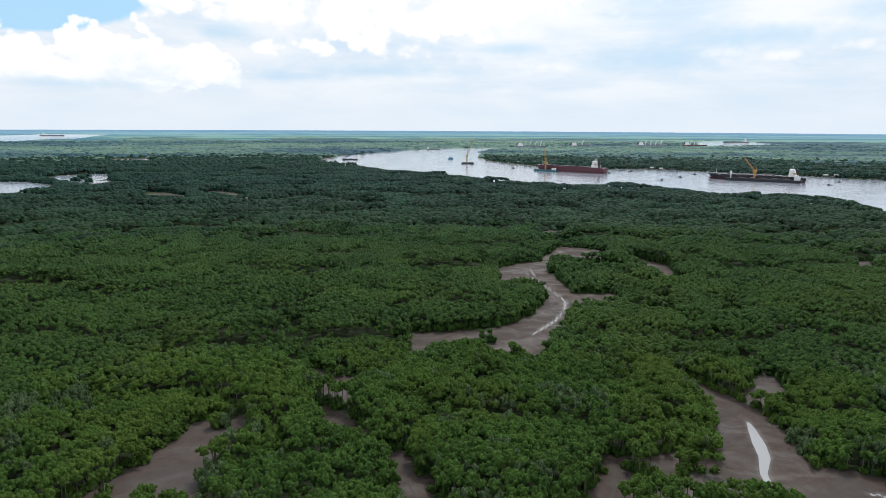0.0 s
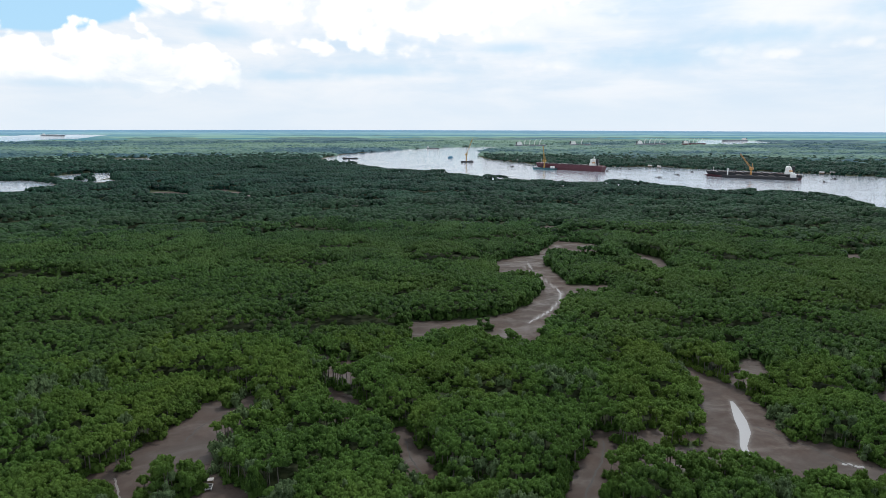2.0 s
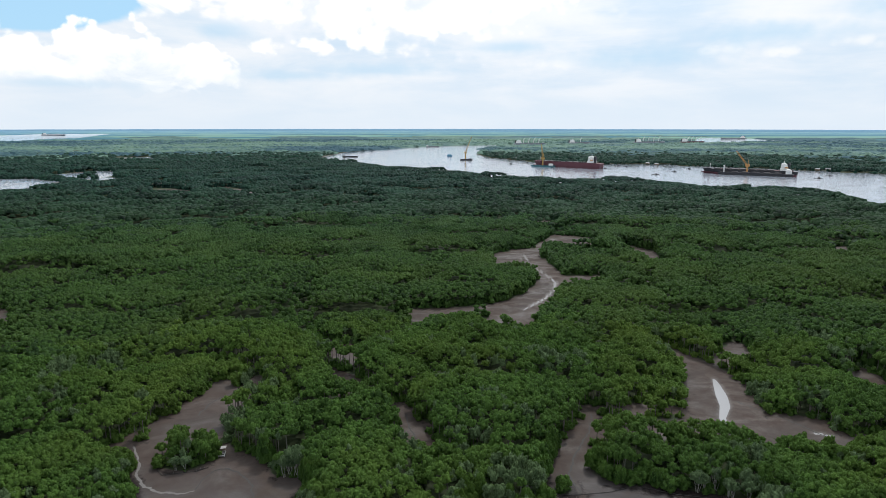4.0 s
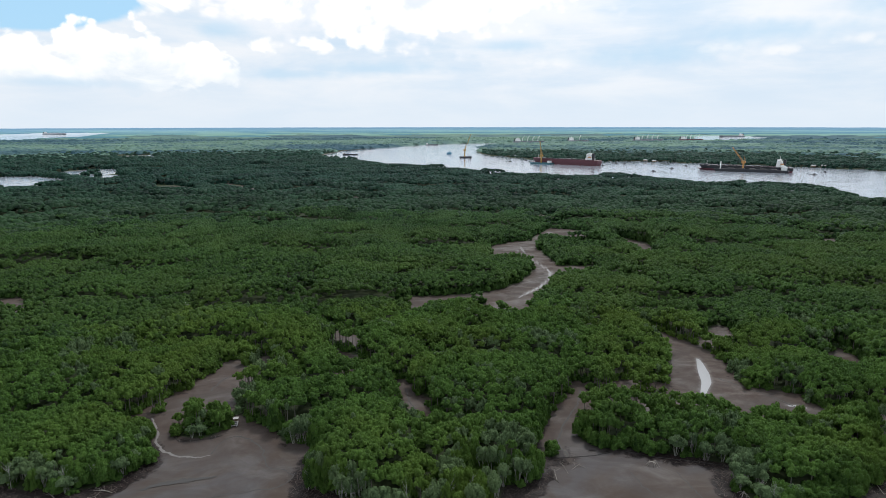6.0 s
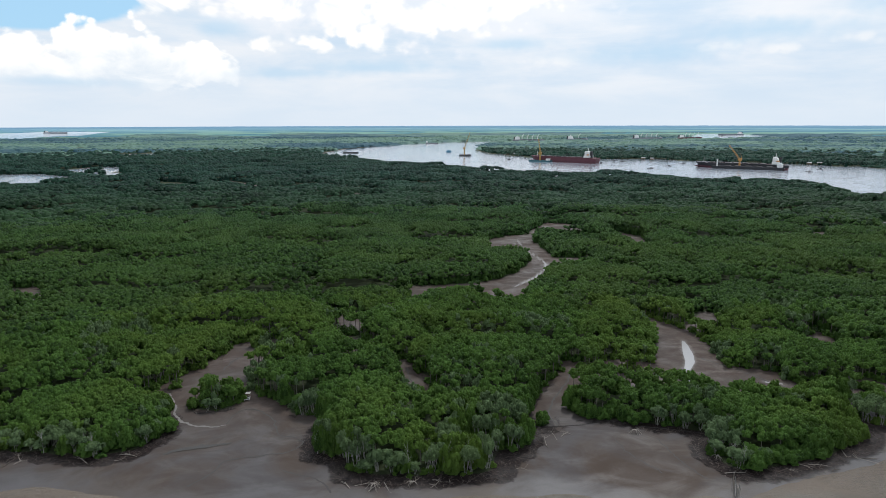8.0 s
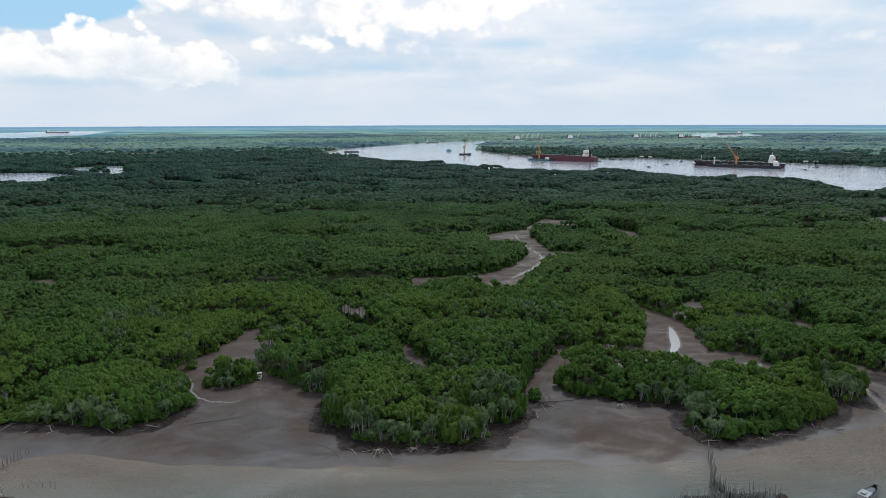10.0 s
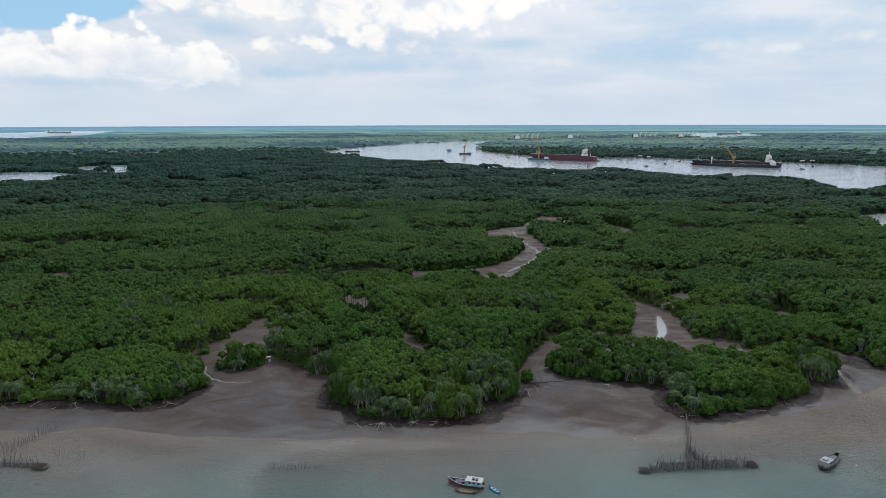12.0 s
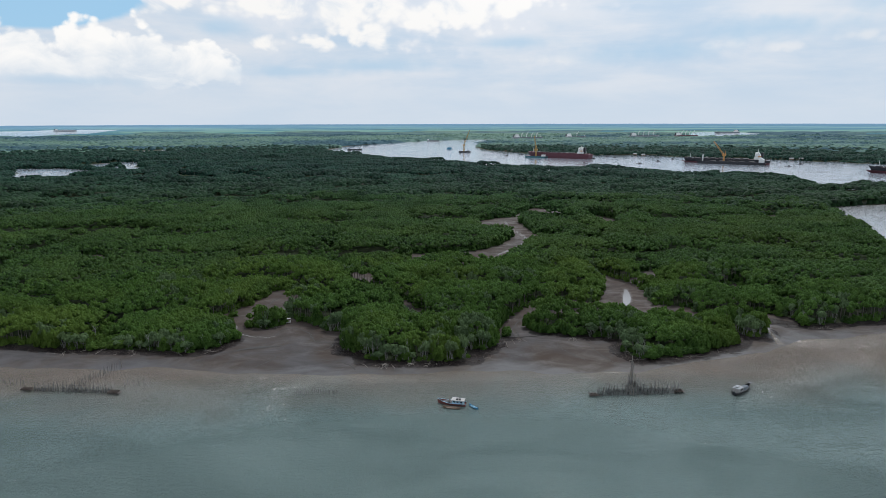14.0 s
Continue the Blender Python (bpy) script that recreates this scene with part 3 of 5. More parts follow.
def build_ground():
    xs = plan_steps(-118, 186, 1.6, 9000, 1.07)
    ys = plan_steps(86, 300, 1.6, 9000, 1.07)
    X, Y = np.meshgrid(xs, ys)
    p = np.c_[X.ravel(), Y.ravel()]
    c = covers(p)
    z = ground_height(p, c)
    verts, _ = gather(np.c_[p, z])
    nx, ny = len(xs), len(ys)
    i = (np.arange(ny - 1)[:, None] * nx + np.arange(nx - 1)).ravel()
    faces = np.c_[i, i + 1, i + nx + 1, i + nx]
    rill = np.clip(0.5 - chain_distance(p, RILLS) / 1.2, 0, 1)
    verts[:, 2] -= 0.10 * rill
    past = p[:, 1] - np.interp(p[:, 0], WX, WY)
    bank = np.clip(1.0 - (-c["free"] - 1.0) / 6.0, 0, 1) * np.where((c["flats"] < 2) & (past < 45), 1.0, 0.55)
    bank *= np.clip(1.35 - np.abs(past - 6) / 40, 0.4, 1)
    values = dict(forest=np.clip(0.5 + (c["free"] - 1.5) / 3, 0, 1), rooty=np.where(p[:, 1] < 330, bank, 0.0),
                  rill=rill, wet=np.clip(0.85 - z * 1.5, 0, 1))
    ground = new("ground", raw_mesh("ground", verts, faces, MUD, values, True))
    tagged(ground, "wet brown tidal mud flats and forest floor", "ground", kind="structure")

    xs, ys = xs[(np.abs(xs) > 1500) | (np.arange(nx) % 12 == 0)], ys[(np.abs(ys) > 1500) | (np.arange(ny) % 12 == 0)]
    X, Y = np.meshgrid(xs, ys)
    verts, _ = gather(np.c_[X.ravel(), Y.ravel(), np.zeros(X.size)])
    n = len(xs)
    i = (np.arange(len(ys) - 1)[:, None] * n + np.arange(n - 1)).ravel()
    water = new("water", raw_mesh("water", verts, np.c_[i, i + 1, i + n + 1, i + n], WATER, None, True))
    tagged(water, "silty grey-green river water with small ripples", "water", kind="structure")


def build_far_country():
    """Beyond the river the canopy is one rough sheet; past six kilometres it fades into the backdrop."""
    xs = plan_steps(-3000, 3000, 60, 24000, 1.03)
    ys = np.r_[np.arange(1500, 4200, 45), 4200 * 1.02 ** np.arange(1, 76)]
    X, Y = np.meshgrid(xs, ys)
    p = np.c_[X.ravel(), Y.ravel()]
    c = covers(p)
    d = np.hypot(p[:, 0], p[:, 1])
    rough = np.random.RandomState(3).uniform(-1, 1, len(p))
    z = np.where(c["free"] > 4, 7.5 + 2.5 * wave_noise(p, 260, 41) + 3.0 * rough * np.clip(1.6 - d / 5000, 0, 1), -3.0)
    z = np.where(d < 2650, -3.0, z)
    verts, _ = gather(np.c_[p, z])
    nx, ny = len(xs), len(ys)
    i = (np.arange(ny - 1)[:, None] * nx + np.arange(nx - 1)).ravel()
    f = np.c_[i, i + 1, i + nx + 1, i + nx]
    f = f[(z[f] > 0).any(1) & (np.abs(p[f[:, 0], 0]) < 0.85 * p[f[:, 0], 1] + 300) & (d[f].max(1) < 17200)]
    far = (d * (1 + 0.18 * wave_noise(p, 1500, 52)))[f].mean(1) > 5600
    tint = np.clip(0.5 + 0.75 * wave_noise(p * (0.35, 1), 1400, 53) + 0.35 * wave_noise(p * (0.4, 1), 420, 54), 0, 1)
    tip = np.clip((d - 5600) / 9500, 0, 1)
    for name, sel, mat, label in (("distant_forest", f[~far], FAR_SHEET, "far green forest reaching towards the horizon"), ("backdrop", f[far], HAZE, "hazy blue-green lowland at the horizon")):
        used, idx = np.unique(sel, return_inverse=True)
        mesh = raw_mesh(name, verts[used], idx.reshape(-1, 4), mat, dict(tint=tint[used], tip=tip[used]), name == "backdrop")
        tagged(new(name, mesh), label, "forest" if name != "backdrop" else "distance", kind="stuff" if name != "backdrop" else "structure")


def smooth_line(points, step):
    """A curve through the points, in even steps."""
    q = np.array(points, float)
    q = np.concatenate([q[:1] * 2 - q[1:2], q, q[-1:] * 2 - q[-2:-1]])
    out = []
    for a, b, c, d in zip(q[:-3], q[1:-2], q[2:-1], q[3:]):
        n = max(2, int(np.linalg.norm(c[:2] - b[:2]) / step))
        for t in np.arange(n) / n:
            out.append(0.5 * (2 * b + (c - a) * t + (2 * a - 5 * b + 4 * c - d) * t**2 + (3 * b - a - 3 * c + d) * t**3))
    return np.array(out + [q[-2]])


def build_runnels():
    """Narrow drains winding over the flats, and one mussel bed: shallow wet ribbons with uneven edges."""
    for n, chain in enumerate(RILLS):
        line = smooth_line(chain, 0.7)
        way = np.gradient(line[:, :2], axis=0)
        side = np.c_[-way[:, 1], way[:, 0]] / (np.linalg.norm(way, axis=1)[:, None] + 1e-9)
        r = np.random.RandomState(n)
        wide = line[:, 2] * 0.45 * (1 + r.uniform(-0.35, 0.35, len(line)))
        mid = line[:, :2] + side * (wave_noise(line[:, :2], 5, 60 + n) * 0.35)[:, None]
        left, right = mid + side * wide[:, None], mid - side * wide[:, None]
        pts = np.concatenate([left, right])
        z = np.maximum(ground_height(pts, covers(pts)), 0.0) + 0.02
        k = np.arange(len(line) - 1)
        m = len(line)
        mesh = raw_mesh("runnel", np.c_[pts, z], np.c_[k, k + m, k + m + 1, k + 1], SHEEN_RILL if n == 0 else GROOVE, None, True)
        tagged(new("runnel", mesh), "narrow wet drain winding over the mud flat, or a dark mussel bed on it", "drain", kind="structure")


build_ground()
build_far_country()
build_runnels()
# ---- the forest ----
def leaf_sprays(rng, centres, ways, size, count_tris=2):
    """Folded sprays of leaves at the centres, facing roughly along the ways."""
    n = len(centres)
    w = ways + rng.normal(0, 0.55, (n, 3))
    w /= np.linalg.norm(w, axis=1)[:, None]
    a = np.cross(w, rng.normal(0, 1, (n, 3)))
    a /= np.linalg.norm(a, axis=1)[:, None]
    b = np.cross(w, a)
    s = (size * rng.uniform(0.65, 1.35, n))[:, None]
    fold = w * s * rng.uniform(0.15, 0.45, n)[:, None]
    if count_tris == 2:
        pts = np.stack([centres - a * s + fold * -0.5, centres - b * s * 0.7 + fold * 0.3, centres + a * s - fold * 0.6, centres + b * s * 0.7 + fold * 0.3], 1)
        base = np.arange(n)[:, None] * 4
        f = np.concatenate([base + [0, 1, 3], base + [1, 2, 3]])
    else:
        pts = np.stack([centres - a * s, centres + a * s * 0.8 + b * s * 0.6, centres + a * s * 0.3 - b * s * 0.9 + fold], 1)
        f = np.arange(n)[:, None] * 3 + [0, 1, 2]
    return pts.reshape(-1, 3), f


def dome(seed, sides):
    """A lumpy crown top: a tip, a shoulder and a skirt."""
    r = np.random.RandomState(seed)
    a = np.arange(sides) * 2 * np.pi / sides + r.uniform(0, 1)
    ring = lambda rad, z: np.c_[np.cos(a) * rad * r.uniform(0.78, 1.2, sides), np.sin(a) * rad * r.uniform(0.78, 1.2, sides), z + r.normal(0, 0.08, sides)]
    v = np.concatenate([[(r.normal(0, 0.12), r.normal(0, 0.12), 1.0)], ring(0.64, 0.78), ring(1.0, 0.0)])
    k = np.arange(sides)
    m = (k + 1) % sides
    f = np.concatenate([np.c_[0 * k, 1 + k, 1 + m], np.c_[1 + k, 1 + sides + k, 1 + sides + m], np.c_[1 + k, 1 + sides + m, 1 + m]])
    return v, f


def crown_shape(seed, lobes, sprays, sides, size, tris=1, full=1.0):
    """A crown of unit radius and height: a core with rounded clumps of foliage heaped over it and a fringe of leaf sprays."""
    rng = np.random.RandomState(seed)
    vs, fs, tips, n, put = [], [], [], 0, []
    for k in range(lobes):
        ang = 2.4 * k + rng.uniform(-0.5, 0.5)
        if k == 0:
            c, r, top = np.array([0.0, 0.0, 0.0]), 0.66, 0.80
        else:
            u = np.clip(1 - (k - 0.4) / lobes + rng.normal(0, 0.06), 0.02, 0.97)
            out = 0.70 * math.sqrt(1 - u * u) * rng.uniform(0.88, 1.15)
            r = rng.uniform(0.27, 0.40) * full
            c, top = np.array([out * math.cos(ang), out * math.sin(ang), 0.62 * u * rng.uniform(0.9, 1.12)]), r * rng.uniform(0.9, 1.15)
        v, f = dome(seed * 31 + k, sides)
        vs.append(v * (r, r, top) + c)
        fs.append(f + n)
        n += len(v)
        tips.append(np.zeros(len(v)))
        put.append((c, r, top))
    put = put[1:] or put
    each = sprays // len(put)
    for c, r, top in put if each else ():
        t = rng.uniform(0, 6.28, each)
        u = rng.uniform(0.05, 1.0, each) ** 0.8
        rad = r * np.sqrt(np.clip(1 - u**2.2, 0, 1)) * rng.uniform(0.96, 1.14, each)
        spot = np.c_[np.cos(t) * rad, np.sin(t) * rad, u * top * rng.uniform(0.96, 1.08, each)] + c
        way = np.c_[np.cos(t) * np.sqrt(1 - u**2), np.sin(t) * np.sqrt(1 - u**2), u + 0.25]
        v, f = leaf_sprays(rng, spot, way, size, tris)
        vs.append(v)
        fs.append(f + n)
        n += len(v)
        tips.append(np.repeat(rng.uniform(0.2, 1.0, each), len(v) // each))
    return np.concatenate(vs), np.concatenate(fs), np.concatenate(tips)


def rod(path, radii, sides=5):
    """A tapered limb along a path."""
    path = np.array(path, float)
    vs, fs = [], []
    for i, (q, r) in enumerate(zip(path, radii)):
        way = path[min(i + 1, len(path) - 1)] - path[max(i - 1, 0)]
        way /= np.linalg.norm(way) + 1e-9
        a = np.cross(way, (0.3, 0.9, 0.2))
        a /= np.linalg.norm(a)
        b = np.cross(way, a)
        t = np.arange(sides) * 2 * np.pi / sides
        vs.append(q + r * (np.cos(t)[:, None] * a + np.sin(t)[:, None] * b))
        if i:
            o = (i - 1) * sides
            for k in range(sides):
                m = (k + 1) % sides
                fs += [(o + k, o + m, o + sides + m), (o + k, o + sides + m, o + sides + k)]
    return np.concatenate(vs), np.array(fs)


def join(shapes):
    vs, fs, n = [], [], 0
    for v, f in shapes:
        vs.append(v)
        fs.append(np.asarray(f) + n)
        n += len(v)
    return np.concatenate(vs), np.concatenate(fs)


def trunk_shape(seed, high, stems, spread, thick, roots):
    rng = np.random.RandomState(seed)
    out = []
    for k in range(stems):
        a, lean = rng.uniform(0, 6.28), rng.uniform(0.3, 1.0) * spread
        foot = np.array([math.cos(a), math.sin(a), 0]) * (0.035 if stems > 1 else 0)
        top = foot + (math.cos(a) * lean, math.sin(a) * lean, high * rng.uniform(0.85, 1.05))
        mid = (foot + top) / 2 + rng.normal(0, 0.025, 3) * (1, 1, 0)
        out.append(rod([foot - (0, 0, 0.03), mid, top], [thick, thick * 0.75, thick * 0.3]))
        for _ in range(2):
            b = rng.uniform(0, 6.28)
            tip = mid + (math.cos(b) * 0.15, math.sin(b) * 0.15, high * 0.32)
            out.append(rod([mid, (mid + tip) / 2 + (0, 0, 0.02), tip], [thick * 0.5, thick * 0.35, thick * 0.15], 4))
    for k in range(roots):  # arched prop roots
        a = 6.28 * k / roots + rng.uniform(-0.3, 0.3)
        way = np.array([math.cos(a), math.sin(a), 0])
        r = rng.uniform(0.10, 0.19)
        out.append(rod([way * 0.01 + (0, 0, rng.uniform(0.13, 0.22)), way * r * 0.7 + (0, 0, 0.10), way * r - (0, 0, 0.05)], [thick * 0.4, thick * 0.32, thick * 0.25], 4))
    return join(out)


def scatter(name, kinds, picks, at, size, turn, tint, material, smooth=False):
    """Many crowns joined into one mesh: kinds are shapes, picks says which stands where."""
    vs, fs, ts, n = [], [], [], 0
    tips = []
    for k, (v, f, *tip) in enumerate(kinds):
        w = np.nonzero(picks == k)[0]
        if not len(w):
            continue
        c, s = np.cos(turn[w])[:, None], np.sin(turn[w])[:, None]
        x, y, z = v.T
        q = np.stack([(x * c - y * s) * size[w, :1], (x * s + y * c) * size[w, :1], z * size[w, 1:2] + 0 * c], 2) + at[w][:, None]
        vs.append(q.reshape(-1, 3))
        fs.append((f[None] + (np.arange(len(w)) * len(v))[:, None, None] + n).reshape(-1, 3))
        ts.append(np.repeat(tint[w], len(v)))
        tips.append(np.tile(tip[0] if tip else np.zeros(len(v)), len(w)))
        n += len(w) * len(v)
    verts, _ = gather(np.concatenate(vs))
    return raw_mesh(name, verts, np.concatenate(fs), material, dict(tint=np.concatenate(ts), tip=np.concatenate(tips)), smooth)


def sown(rng, step, lo, hi, half=0.80):
    """Jittered places in the ring between two distances ahead of the flight."""
    n = int(hi / step) + 2
    X, Y = np.meshgrid(np.arange(-n, n + 1), np.arange(0, n + 1))
    p = np.c_[X.ravel(), Y.ravel()] * step + (0, -60) + rng.uniform(-0.42, 0.42, (X.size, 2)) * step
    p[:, 0] += (Y.ravel() % 2) * step * 0.5
    d = np.hypot(p[:, 0], p[:, 1] + 60)
    d = d * (1 + 0.07 * wave_noise(p, 45, 77) + rng.uniform(-0.06, 0.06, len(d)))
    return p[(d >= lo) & (d < hi) & (np.abs(p[:, 0]) < half * (p[:, 1] + 130) + 25) & (p[:, 1] > 60)]


def cells(p, size, seed):
    """For each place: the distance in from the border of its patch and a random number of the patch."""
    q = p / size
    base = np.floor(q)
    d1, d2, who = np.full(len(p), 9.0), np.full(len(p), 9.0), np.zeros(len(p))
    for i in (-1, 0, 1):
        for j in (-1, 0, 1):
            c = base + (i, j)
            h = np.abs(np.sin(c @ (12.9898, 78.233) + seed) * 43758.5453) % 1
            g = np.abs(np.sin(c @ (39.346, 11.135) + seed * 1.7) * 24634.6345) % 1
            d = np.hypot(*(q - c - 0.12 - 0.76 * np.c_[h, g]).T)
            first = d < d1
            d2 = np.where(first, d1, np.minimum(d2, d))
            who = np.where(first, (h * 7 + g * 3) % 1, who)
            d1 = np.where(first, d, d1)
    return (d2 - d1) * size, who


def stand_cells(p):
    bent = p + np.c_[wave_noise(p, 40, 24), wave_noise(p, 40, 25)] * 9
    return cells(bent * (0.72, 1.0), 50, 3.1)


def stand(p):
    """Height of the canopy: stands of different age, each a rounded billow with a crease round it, lumpy with groups of crowns."""
    rim, who = stand_cells(p)
    lump, lump_who = cells(p + wave_noise(p, 12, 26)[:, None] * 2.5, 15, 8.4)
    h = (7.4 + 7.6 * who) * (1 - 0.36 * np.exp(-rim / 11.0) - 0.26 * np.exp(-((rim / 3.5) ** 2)))
    h *= (0.95 + 0.10 * lump_who) * (1 - 0.10 * np.exp(-lump / 2.4))
    return np.maximum(4.0, h + 1.2 * wave_noise(p, 150, 21))


def pale_share(p):
    """Where slender grey-green trees stand: in drifts and along open edges."""
    return wave_noise(p, 60, 31) * 0.5 + wave_noise(p, 23, 32) * 0.35
def build_forest():
    rng = np.random.RandomState(11)
    near_kinds = [crown_shape(s, 8, 56, 4, 0.10) for s in range(40, 52)]
    pale_kinds = [crown_shape(s, 8, 70, 4, 0.095, 1, 0.85) for s in range(60, 68)]
    mid_kinds = [crown_shape(s, 3, 0, 4, 0.1, 1, 1.5) for s in range(80, 92)]
    far_kinds = [dome(s, 4) for s in range(100, 108)]

    # the trees along the shore and the creeks, one by one
    p = sown(rng, 2.9, 150, 345)
    c = covers(p)
    keep = (c["free"] > 1.0) & ((stand_cells(p)[0] > 0.5) | (c["free"] < 4))
    p, free, isle = p[keep], c["free"][keep], c["isle"][keep]
    edge = (p[:, 0] > -175) & (p[:, 0] < 215) & (p[:, 1] < 205) & (free < 6.5)
    order = np.argsort(p[:, 1] + free * 6 + np.where(edge, 0, 1e6))[:300]
    single = np.zeros(len(p), bool)
    single[order[edge[order]]] = True
    plant_trees(p[single], free[single], isle[single], rng)
    b = np.repeat(p[single], 2, 0) + rng.uniform(-1.9, 1.9, (2 * single.sum(), 2))
    c = covers(b)
    b = b[(c["free"] > 0.6) & (rng.uniform(0, 1, len(b)) < 0.8)]
    r = rng.uniform(0.8, 1.9, len(b))
    mesh = scatter("undergrowth", near_kinds, rng.randint(0, len(near_kinds), len(b)), np.c_[b, ground_height(b, covers(b)) - 0.1], np.c_[r, r * rng.uniform(1.0, 1.9, len(b))],
                   rng.uniform(0, 6.28, len(b)), rng.uniform(0, 1, len(b)), LEAF, True)
    tagged(new("undergrowth", mesh), "low green mangrove bushes under the shore trees", "bushes", kind="stuff")

    # the rest of the near stand
    q, free = p[~single], free[~single]
    h = stand(q) * rng.uniform(0.93, 1.06, len(q)) * np.clip(0.74 + free * 0.03, 0.76, 1)
    r = rng.uniform(1.9, 2.9, len(q))
    z = ground_height(q, covers(q))
    pale = pale_share(q) + rng.normal(0, 0.12, len(q)) > 0.42
    for flag, kinds, mat, label in ((~pale, near_kinds, LEAF, "dense dark green mangrove canopy of rounded crowns"),
                                    (pale, pale_kinds, PALE_LEAF, "slender grey-green mangrove trees in drifts")):
        w = np.nonzero(flag)[0]
        tall = np.minimum(h[w] * 0.9, r[w] * np.where(pale[w], 1.6, 1.25))
        low = w[free[w] < 5.5]  # bushes down to the mud along the banks
        bush = np.minimum(h[low] * 0.62, r[low] * 1.3)
        at = np.c_[q[w], z[w] + h[w] - tall]
        side = rng.uniform(-1.3, 1.3, (len(low), 2))
        at = np.concatenate([at, np.c_[q[low] + side, z[low] - 0.1]])
        tall = np.concatenate([tall, bush])
        w = np.concatenate([w, low])
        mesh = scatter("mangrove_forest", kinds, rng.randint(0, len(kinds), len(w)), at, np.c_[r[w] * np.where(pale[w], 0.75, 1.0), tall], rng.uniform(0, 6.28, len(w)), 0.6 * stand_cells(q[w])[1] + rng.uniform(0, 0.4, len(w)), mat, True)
        tagged(new("mangrove_forest", mesh), label, "forest", kind="stuff")
    rim = free < 9
    q, z, h = q[rim], z[rim], h[rim]
    mesh = scatter("mangrove_trunks", [rod([(0, 0, 0), (0.02, 0.01, 0.5), (0, 0.02, 1)], [0.035, 0.028, 0.02], 3)], np.zeros(len(q), int), np.c_[q, z - 0.3], np.c_[np.full(len(q), 6.0), h * 0.8], rng.uniform(0, 6.28, len(q)), rng.uniform(0, 1, len(q)), BARK)
    tagged(new("mangrove_trunks", mesh), "thin grey mangrove trunks under the canopy", "tree trunks", kind="stuff")

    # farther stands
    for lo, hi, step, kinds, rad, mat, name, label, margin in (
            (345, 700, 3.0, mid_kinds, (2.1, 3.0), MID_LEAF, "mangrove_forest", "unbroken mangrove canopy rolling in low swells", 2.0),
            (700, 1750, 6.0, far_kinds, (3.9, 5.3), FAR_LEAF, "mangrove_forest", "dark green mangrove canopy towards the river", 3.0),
            # dark to 2350 m, light beyond: cloud shadow and sun painted in
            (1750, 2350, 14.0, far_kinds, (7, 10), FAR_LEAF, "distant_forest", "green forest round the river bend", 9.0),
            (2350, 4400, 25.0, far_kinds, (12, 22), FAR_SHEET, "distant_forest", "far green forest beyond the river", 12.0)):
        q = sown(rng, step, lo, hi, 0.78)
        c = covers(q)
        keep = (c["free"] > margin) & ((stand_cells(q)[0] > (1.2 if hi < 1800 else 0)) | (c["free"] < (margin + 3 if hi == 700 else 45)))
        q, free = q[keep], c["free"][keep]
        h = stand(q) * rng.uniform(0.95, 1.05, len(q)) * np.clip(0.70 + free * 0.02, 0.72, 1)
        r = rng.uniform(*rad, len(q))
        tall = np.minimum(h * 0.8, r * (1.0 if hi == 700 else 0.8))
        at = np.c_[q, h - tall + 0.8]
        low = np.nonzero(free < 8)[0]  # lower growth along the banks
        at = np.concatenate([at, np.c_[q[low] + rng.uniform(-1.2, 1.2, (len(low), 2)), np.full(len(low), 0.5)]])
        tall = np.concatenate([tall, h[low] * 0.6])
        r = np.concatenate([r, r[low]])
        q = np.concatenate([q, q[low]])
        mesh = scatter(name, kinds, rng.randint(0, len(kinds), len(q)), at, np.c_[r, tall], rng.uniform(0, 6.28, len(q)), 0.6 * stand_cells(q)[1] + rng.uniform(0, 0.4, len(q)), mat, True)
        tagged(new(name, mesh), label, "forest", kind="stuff")


